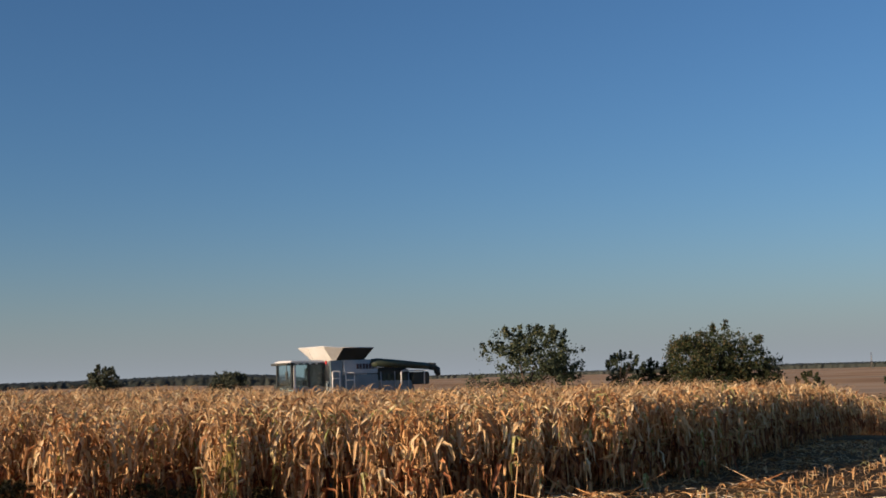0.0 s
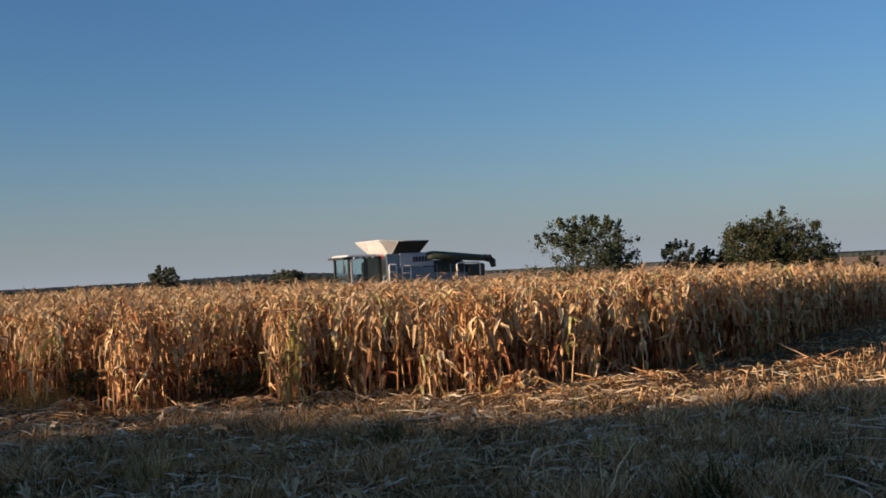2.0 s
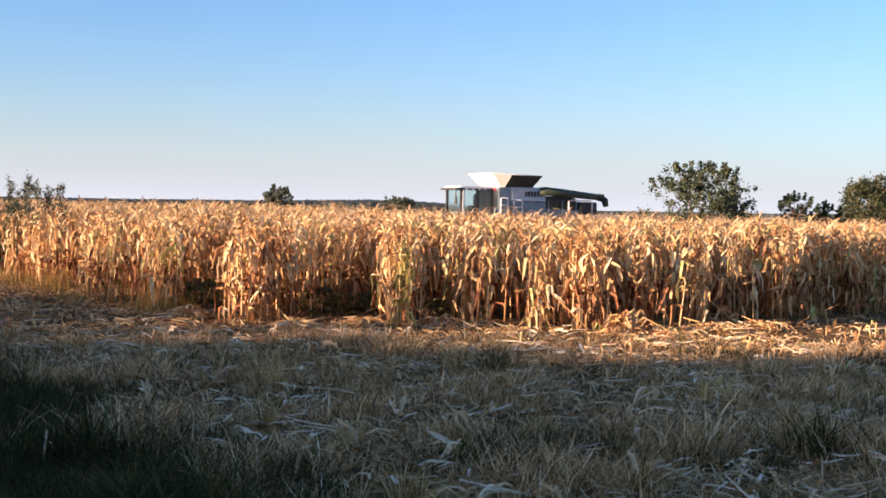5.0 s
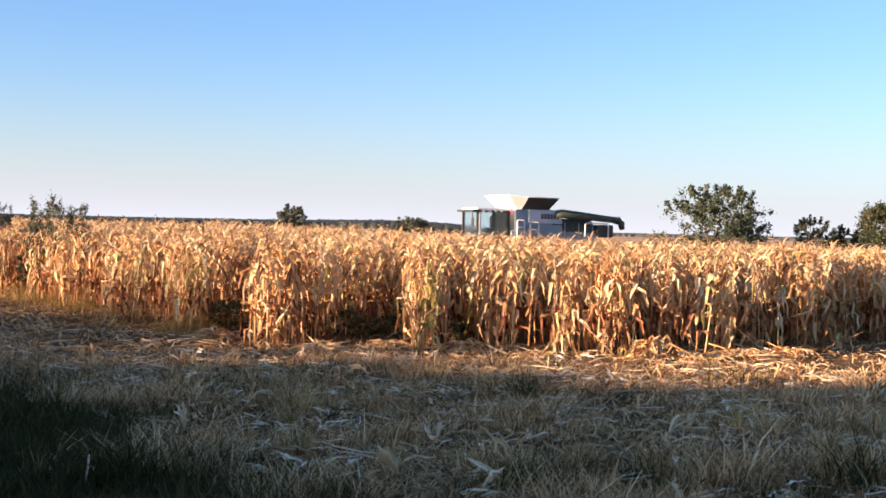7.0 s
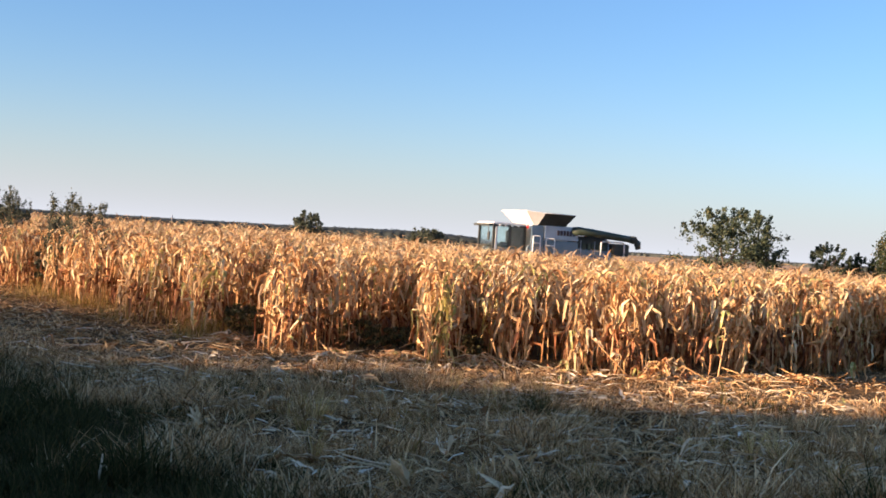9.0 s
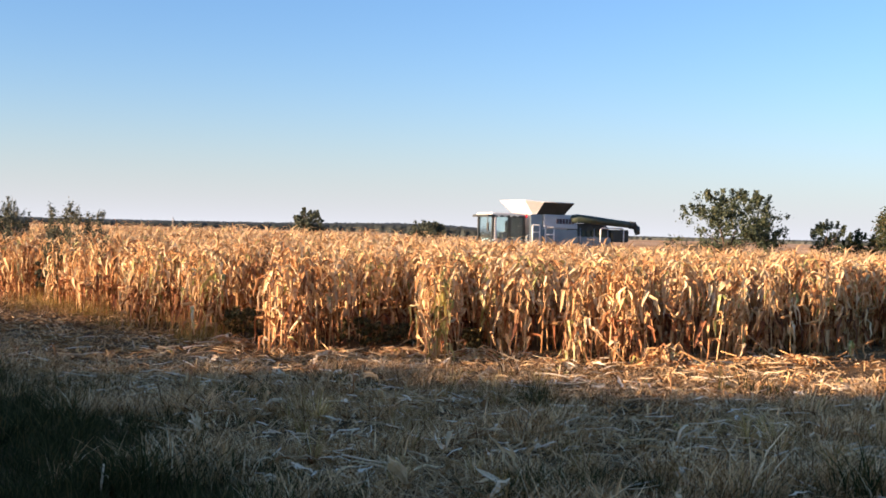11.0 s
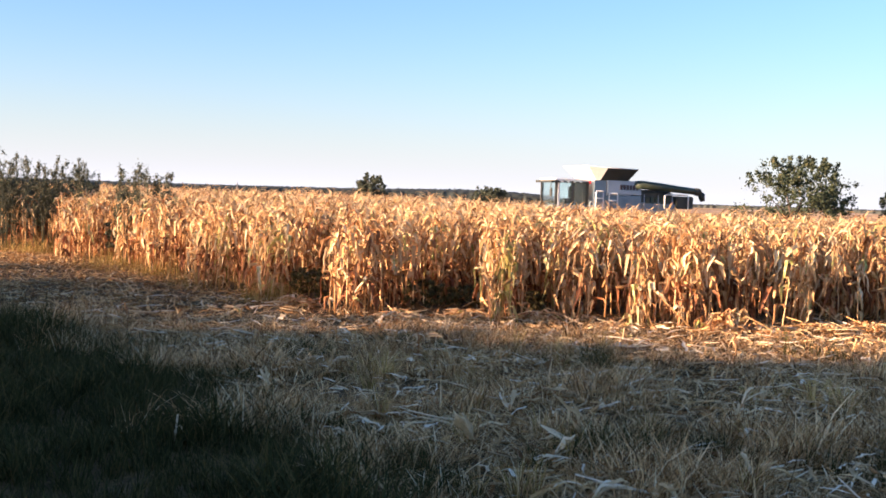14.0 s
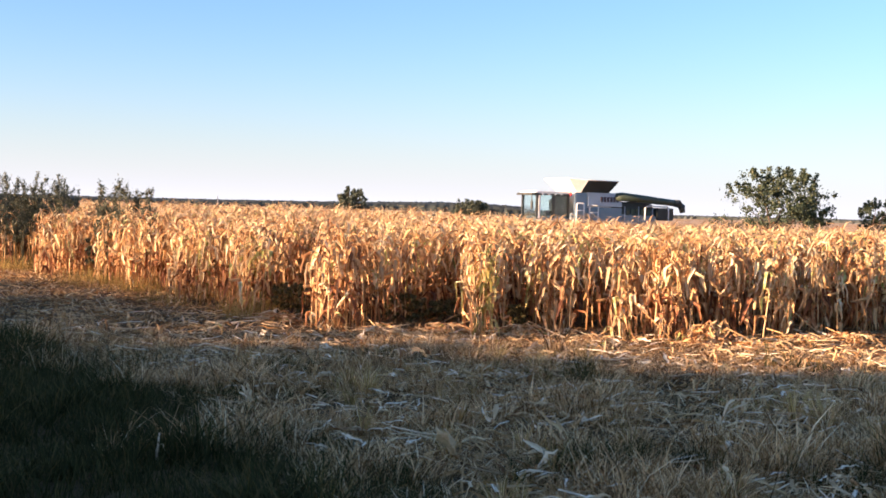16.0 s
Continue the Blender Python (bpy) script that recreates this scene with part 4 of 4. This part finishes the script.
# ---- far woods and field bands ----
def far_woods(name, profile, dist, deep, seed, label):
    """A belt of far woods; profile: bearing and height of its crowns, in order. A lumpy canopy with leaves over it."""
    r = np.random.default_rng(seed)
    bs, hs = [p[0] for p in profile], [p[1] for p in profile]
    step = math.degrees(2.2 / dist)
    B = np.arange(bs[0], bs[-1], step)
    H = np.interp(B, bs, hs)
    shape = ((0.0, -0.02), (0.0, 0.45), (0.08, 0.72), (0.25, 0.86), (0.5, 0.95), (0.8, 0.98), (1.0, -0.02))
    V = []
    for q, up in shape:
        lump = np.array([noise.noise(Vector((b * dist * 0.012, q * 6, seed))) + 0.6 * noise.noise(Vector((b * dist * 0.03, q * 9, seed + 5.0))) for b in B])
        d = dist + deep * q + 6 * lump * (up > 0.1)
        V.append(np.stack([d * np.sin(np.radians(B)), d * np.cos(np.radians(B)), (-0.1 + H * up * (1 + 0.11 * lump)) if up > 0 else np.full(len(B), -3.0)], -1))
    V, n = np.concatenate(V), len(B)
    i = np.arange(len(shape) - 1)[:, None] * n + np.arange(n - 1)[None]
    F = np.stack([i, i + 1, i + 1 + n, i + n], -1).reshape(-1, 4)
    C = V[n:5 * n][r.random(4 * n) < 0.5]
    W, G = leaf_cloud(C, np.full(len(C), 0.9), 4, 0.8, r, 0.6)
    V, F = join([(V, F), (W, G)])
    tagged(new(name, mesh_of(name, V, F, [M_FAR])), label, "woods", kind="stuff")


far_woods("far_woods", [(-24, 6.0), (-11, 6.2), (-5, 7.2), (0, 9.4), (2, 10.0), (3.8, 8.4), (5.0, 6.6), (5.6, 4.0)], 1150, 60, 2, "long dark belt of woods on the horizon")
far_woods("far_tree_line", [(5.0, 4.4), (9, 3.8), (12, 3.6), (20, 4.0)], 1900, 40, 3, "thin dark tree line on the horizon")
far_woods("far_tree_belt", [(20, 4.4), (27, 5.6), (36, 4.8)], 1700, 40, 4, "low dark tree belt on the horizon")
far_woods("field_hedge", [(4.2, 0.8), (5.0, 1.5), (7.2, 1.4), (8.4, 0.7)], 620, 8, 6, "low dark hedge between two far fields")


# ---- the tree belt behind the viewer, which shades the verge ----
def belt():
    r = np.random.default_rng(5)
    for k in range(29):
        x = -104 + 3.0 * k
        h = float(np.interp(x, (-105, -94, -86, -74, -67.6, -62, -56, -52, -46), (19.5, 18.3, 17.4, 16.0, 14.8, 13.1, 11.85, 11.6, 12.0))) + r.normal(0, 0.18)
        tree((x, -4 + r.normal(0, 0.6)), h, 10.0, "tall leafy tree in a dense shelter belt", M_TREE, 100 + k, loose=0.15, clumps=130, per=18, size=0.67, boughs_n=40, fill=0.9, group="shelter belt trees")
    # Unseen shrubs added left of the viewer to block sky over the near ground.
    for x, y, h in ((-12.5, 5.5, 5.6), (-8.5, -0.5, 6.0), (-10.5, 2.5, 6.2)):
        tree((x, y), h, 6.0, "unseen dense shrub added to darken the left verge", M_TREE, int(200 + x), loose=0.3, clumps=90, per=60, size=0.2, category="shrub", name="shrub", trunk=False)


belt()


# ---- tall weeds at the side of the corn ----
def weed(place, height, seed, label="tall dark branching weed with feathery seed heads"):
    r = np.random.default_rng(seed)
    root = tagged(new("tall_weed"), label, "weed", "tall weeds by the corn")
    lean = r.normal(0, 0.05, 2)
    stem = [(lean[0] * height * s * s, lean[1] * height * s * s, height * s) for s in (0, 0.3, 0.65, 1.0)]
    part("stem", tube_arrays(stem, [0.012, 0.010, 0.007, 0.003], 5), M_WEED, root)
    C, R = [], []
    for k in range(15):
        s = r.uniform(0.4, 1.0)
        a, l = r.uniform(0, 6.28), height * 0.10 * (1.3 - s) * r.uniform(0.6, 1.2)
        b = Vector((lean[0] * height * s * s, lean[1] * height * s * s, height * s))
        e = b + Vector((math.cos(a) * l, math.sin(a) * l, l * 1.5))
        part("branch", tube_arrays([b, b.lerp(e, 0.6), e], [0.006, 0.005, 0.002], 4), M_WEED, root)
        for t in (0.4, 0.7, 1.0):
            C.append(tuple(b.lerp(e, t))); R.append(0.05 + 0.03 * r.random())
    C.append(stem[-1]); R.append(0.07)
    V, F = leaf_cloud(C, R, 9, 0.026, r, 1.8)
    part("foliage", (V, F), M_WEED, root)
    root.matrix_basis = pose(place[0], place[1], float(ground_z(*place)), 0, 0, 0)
    return root


def weeds():
    r = np.random.default_rng(31)
    k = 0
    # bearing range, distance, height, how many
    for b0, b1, dist, h0, h1, n in ((-13.9, -12.3, 33.0, 2.15, 2.55, 11), (-14.9, -14.0, 34.0, 2.1, 2.5, 5), (-22.0, -15.6, 40.5, 2.3, 3.0, 34), (-22, -16.0, 40.0, 2.1, 2.6, 34)  ):
        for i in range(n):
            weed(at(r.uniform(b0, b1), dist + r.uniform(-1.5, 1.5)), r.uniform(h0, h1), 300 + k)
            k += 1


weeds()


# ---- the combine harvester in the corn ----
def harvester():
    root = tagged(new("combine_harvester"), "white and grey combine harvester working inside the corn", "harvester")

    def p(name, bm, mat, parent=root, label=""):
        return part(name, bm, mat, parent, label)

    # x forward, y to its left, z up
    body = p("body", box(-3.6, 2.0, -1.35, 1.35, 0.95, 2.5, 0.08), M_GREY)
    p("side_panel", box(1.08, 1.95, 1.36, 1.50, 1.75, 3.62, 0.04, (0.0, 0.0, 0, -0.05)), M_PANEL, body, "light grey side panel")
    p("lower_panel", box(-1.40, 1.04, 1.36, 1.47, 1.75, 2.84, 0.04), M_PANEL, body)
    panel = p("name_panel", box(-1.40, 1.04, 1.36, 1.50, 2.88, 3.64, 0.04, (0.12, 0, 0, -0.05)), M_PALEPANEL, body, "pale grey panel with dark lettering bars")
    for i in range(6):
        p("lettering_bar", box(-1.12 + i * 0.22, -0.96 + i * 0.22, 1.455, 1.51, 3.14, 3.42, 0.01), M_TRIM, panel)
    p("rear_hood", box(-4.2, -1.42, -1.25, 1.25, 2.0, 3.2, 0.15, (0.35, 0, 0.1, -0.1)), M_DARK, root, "dark engine hood")
    for i in range(5):
        p("vent_slat", box(-3.5 + i * 0.36, -3.25 + i * 0.36, 1.24, 1.30, 2.45, 2.8, 0.01), M_OLIVE)
    p("straw_hood", box(-4.7, -3.5, -1.1, 1.1, 0.9, 2.3, 0.12, (0.4, 0, 0.1, -0.1)), M_GREY)
    # grain tank with its flaps folded up and out
    tank = p("grain_tank", box(-0.75, 1.6, -1.3, 1.3, 2.45, 3.66, 0.05), M_WHITE)
    p("front_flap", slab([(1.62, -1.2, 3.64), (1.62, 1.2, 3.64), (2.40, 1.55, 4.38), (2.40, -1.6, 4.38)], 0.05), M_WHITE, tank, "white sunlit front flap")
    p("corner_flap", slab([(1.62, 1.22, 3.64), (1.45, 1.32, 3.64), (1.36, 2.0, 4.29), (2.40, 1.57, 4.38)], 0.04), M_WHITE, tank)
    # M_DARK where the other flaps are white: its shade is in the colour.
    p("left_flap", slab([(1.45, 1.32, 3.64), (-0.47, 1.32, 3.64), (-0.75, 2.0, 4.26), (1.36, 2.0, 4.29)], 0.05), M_DARK, tank, "side flap with its shade put into a dark colour")
    p("flap_edge", tube_arrays([(1.36, 2.02, 4.30), (-0.75, 2.02, 4.27), (-0.47, 1.34, 3.66)], [0.025] * 3, 5), M_STEEL, tank)
    p("right_flap", slab([(1.55, -1.32, 3.64), (-0.45, -1.32, 3.64), (-0.55, -1.95, 4.26), (1.95, -1.9, 4.31)], 0.05), M_WHITE, tank)
    p("rear_flap", slab([(-0.5, -1.2, 3.64), (-0.5, 1.2, 3.64), (-0.7, 1.7, 4.13), (-0.7, -1.7, 4.13)], 0.05), M_WHITE, tank)
    # cab
    cab = p("cab", box(2.05, 4.05, -0.95, 0.95, 1.7, 2.3, 0.06), M_GREY)
    p("roof", box(1.95, 4.45, -1.08, 1.08, 3.52, 3.66, 0.06, (0.1, -0.15, 0.08, -0.08)), M_WHITE, cab, "pale cab roof")
    p("front_pillar", box(4.02, 4.16, 0.985, 1.03, 2.0, 3.44, 0.015), M_WHITE, cab, "white front pillar cover")
    p("visor", box(4.1, 4.62, -1.05, 1.05, 3.42, 3.54, 0.03), M_DARK, cab)
    p("roof_edge", box(2.0, 4.4, 1.0, 1.1, 3.42, 3.51, 0.02), M_DARK, cab)
    for x in (2.1, 3.1, 4.2):
        for y in (-0.92, 0.92):
            p("pillar", box(x - 0.09, x + 0.09, y - 0.06, y + 0.06, 2.2, 3.52, 0.015), M_DARK, cab)
    for y in (-0.92, 0.92):
        p("side_window", box(2.16, 3.04, y - 0.012, y + 0.012, 2.25, 3.48, 0), M_GLASS, cab)
        p("side_window", box(3.16, 4.14, y - 0.012, y + 0.012, 2.25, 3.48, 0), M_GLASS, cab)
    p("windscreen", box(4.19, 4.22, -0.86, 0.86, 2.05, 3.48, 0), M_GLASS, cab)
    p("rear_wall", box(2.0, 2.06, -0.9, 0.9, 2.2, 3.5, 0.01), M_DARK, cab)
    seat = p("seat", box(2.75, 3.2, -0.25, 0.25, 2.3, 2.6, 0.06), M_DARK, cab)
    p("seat_back", box(2.65, 2.78, -0.25, 0.25, 2.58, 3.25, 0.05), M_DARK, seat)
    p("steering_column", tube_arrays([(3.75, 0, 2.25), (3.6, 0, 2.85)], [0.06, 0.05], 8), M_DARK, cab)
    # work lamps along the roof edge
    for i in range(4):
        p("work_lamp", box(2.6 + i * 0.42, 2.74 + i * 0.42, 1.10, 1.17, 3.44, 3.53, 0.015), M_WHITE, cab)
    p("beacon", tube_arrays([(2.02, 1.12, 3.4), (2.02, 1.12, 3.5), (2.02, 1.12, 3.62)], [0.06, 0.06, 0.04], 8), M_RED, root, "red lamp behind the cab")
    mirror = p("mirror_arm", tube_arrays([(4.4, 1.0, 3.52), (4.75, 1.25, 3.5), (4.78, 1.3, 2.95)], [0.03, 0.03, 0.025], 6), M_DARK)
    p("mirror", box(4.72, 4.80, 1.18, 1.42, 2.65, 3.1, 0.02), M_DARK, mirror)
    p("antenna", tube_arrays([(2.6, 0.6, 3.66), (3.0, 0.6, 4.35)], [0.012, 0.006], 5), M_STEEL)
    # handrails of the ladder platform
    for x0, x1, z in ((1.45, 1.95, 2.95), (0.45, 1.05, 2.85)):
        p("handrail", tube_arrays([(x0, 1.75, 1.6), (x0, 1.75, z), (x0 + 0.05, 1.75, z + 0.08), (x1 - 0.05, 1.75, z + 0.08), (x1, 1.75, z), (x1, 1.75, 1.6)], [0.045] * 6, 6), M_WHITE)
        p("handrail", tube_arrays([(x0, 1.75, z - 0.3), (x1, 1.75, z - 0.3)], [0.035] * 2, 6), M_WHITE)
    p("platform", box(0.2, 2.1, 1.5, 1.95, 1.5, 1.58, 0.01), M_STEEL)
    ladder = p("ladder", box(2.1, 2.16, 1.55, 1.6, 0.5, 1.6, 0.01), M_STEEL)
    for i in range(4):
        p("rung", box(2.1, 2.16, 1.6, 1.95, 0.55 + 0.27 * i, 0.59 + 0.27 * i, 0.01), M_STEEL, ladder)
    # unloading auger folded along the side
    auger = p("unloading_auger", tube_arrays([(-1.0, 1.3, 3.42), (-1.3, 1.55, 3.46), (-2.6, 1.6, 3.38), (-4.2, 1.6, 3.26), (-5.1, 1.6, 3.2)], [0.24, 0.24, 0.22, 0.19, 0.18], 12), M_OLIVE, root, "dark olive unloading tube")
    p("spout", tube_arrays([(-5.05, 1.6, 3.2), (-5.4, 1.6, 3.16), (-5.62, 1.6, 3.0), (-5.7, 1.6, 2.68)], [0.20, 0.23, 0.22, 0.16], 12), M_DARK, auger, "black rubber spout")
    p("auger_rest", tube_arrays([(-3.4, 1.1, 2.9), (-3.4, 1.6, 3.15)], [0.04, 0.04], 6), M_STEEL, auger)
    # rear ladder posts and side guard
    for x in (-1.6, -2.6, -3.6):
        p("post", tube_arrays([(x, 1.45, 1.6), (x, 1.45, 2.95)], [0.03, 0.03], 6), M_STEEL)
    p("rear_rail", tube_arrays([(-3.0, 1.55, 2.2), (-3.0, 1.55, 2.9), (-3.1, 1.55, 2.97), (-4.6, 1.55, 2.97), (-4.7, 1.55, 2.9), (-4.7, 1.55, 2.2)], [0.045] * 6, 6), M_WHITE)
    p("guard", box(-3.9, -1.5, 1.3, 1.42, 1.2, 2.45, 0.05), M_GREY)
    p("tail_box", box(-5.2, -4.0, 0.7, 1.4, 2.2, 2.9, 0.05), M_DARK)
    for x, rad, wid in ((2.2, 0.95, 0.75), (-2.6, 0.65, 0.5)):
        for y in (-1.45, 1.45):
            w = p("wheel", wheel_bm(rad, wid, False), M_RUBBER)
            w.location = (x, y, rad)
            q = p("rim", wheel_bm(rad, wid, True), M_WHITE, w)
    head = p("corn_header", box(4.6, 5.6, -3.0, 3.0, 0.35, 1.05, 0.08, (0, -0.4, 0, 0)), M_GREY)
    for i in range(7):
        y = -2.9 + i * 0.967
        p("snout", box(5.4, 6.5, y - 0.18, y + 0.18, 0.25, 0.75, 0.05, (0, -0.9, 0.12, -0.12)), M_OLIVE, head)
    p("feeder_house", box(3.6, 4.8, -0.7, 0.7, 0.7, 1.6, 0.05), M_GREY)
    for o in root.children_recursive:
        if o.name.startswith(("wheel", "rim")):
            o.location.x *= 0.88
        else:
            o.data.transform(Matrix.Diagonal((0.88, 1, 1, 1)))
    x, y = at(7.75, 66.0)
    root.matrix_basis = pose(x, y, float(ground_z(x, y)), 0, 0, 180 + 20) @ Matrix.Scale(0.955, 4)
    return root


harvester()


# ---- trailer and van parked by the trees, far poles ----
def trailer(place, turn_deg):
    root = tagged(new("grain_trailer"), "white farm trailer parked by the trees", "trailer")
    bed = part("box_body", box(-2.4, 2.4, -1.1, 1.1, 1.0, 1.9, 0.04), M_WHITE, root)
    for i in range(6):
        part("rib", box(-2.2 + i * 0.86, -2.1 + i * 0.86, -1.16, -1.10, 1.02, 1.88, 0.01), M_WHITE, bed)
    part("chassis", box(-2.4, 2.9, -0.4, 0.4, 0.75, 0.98, 0.02), M_DARK, root)
    for x in (-1.6, 1.6):
        for y in (-1.0, 1.0):
            w = part("wheel", wheel_bm(0.5, 0.3, False), M_RUBBER, root)
            w.location = (x, y, 0.5)
            part("rim", wheel_bm(0.5, 0.3, True), M_WHITE, w)
    root.matrix_basis = pose(place[0], place[1], float(ground_z(*place)), 0, 0, turn_deg)


def van(place, turn_deg):
    root = tagged(new("parked_truck"), "grey truck with pale box parked by the trees", "truck")
    part("box_body", box(-2.0, 1.3, -1.0, 1.0, 0.9, 2.25, 0.06), M_GREY, root)
    cab = part("cab", box(1.4, 2.9, -0.95, 0.95, 0.6, 2.05, 0.1, (0, -0.4, 0.08, -0.08)), M_DARK, root)
    part("windscreen", slab([(2.93, -0.8, 1.4), (2.93, 0.8, 1.4), (2.62, 0.75, 1.95), (2.62, -0.75, 1.95)], 0.03), M_GLASS, cab)
    for x in (-1.2, 2.0):
        for y in (-0.9, 0.9):
            w = part("wheel", wheel_bm(0.42, 0.26, False), M_RUBBER, root)
            w.location = (x, y, 0.42)
            part("rim", wheel_bm(0.42, 0.26, True), M_GREY, w)
    root.matrix_basis = pose(place[0], place[1], float(ground_z(*place)), 0, 0, turn_deg)


trailer(at(18.45, 132), 80)
van(at(19.95, 150), 250)


def pylon(place, height):
    root = tagged(new("power_pylon"), "slender steel lattice power pylon on the horizon", "pylon", "far power pylons")
    w = height * 0.06
    for sx in (-1, 1):
        for sy in (-1, 1):
            part("leg", tube_arrays([(sx * w, sy * w, 0), (sx * w * 0.3, sy * w * 0.3, height * 0.7), (0, 0, height)], [0.22, 0.16, 0.1], 4), M_STEEL, root)
    for z in (0.72, 0.82, 0.92):
        part("cross_arm", tube_arrays([(-height * 0.12 * (1.6 - z), 0, height * z), (0, 0, height * (z + 0.02)), (height * 0.12 * (1.6 - z), 0, height * z)], [0.12, 0.16, 0.12], 4), M_STEEL, root)
    root.matrix_basis = pose(place[0], place[1], float(ground_z(*place)), 0, 0, 30)


for b, d, h in ((6.74, 900, 13.0), (11.2, 1150, 11.0), (31.2, 1200, 13.0), (-9.5, 1100, 9.0)):
    pylon(at(b, d), over(h, at(b, d)))
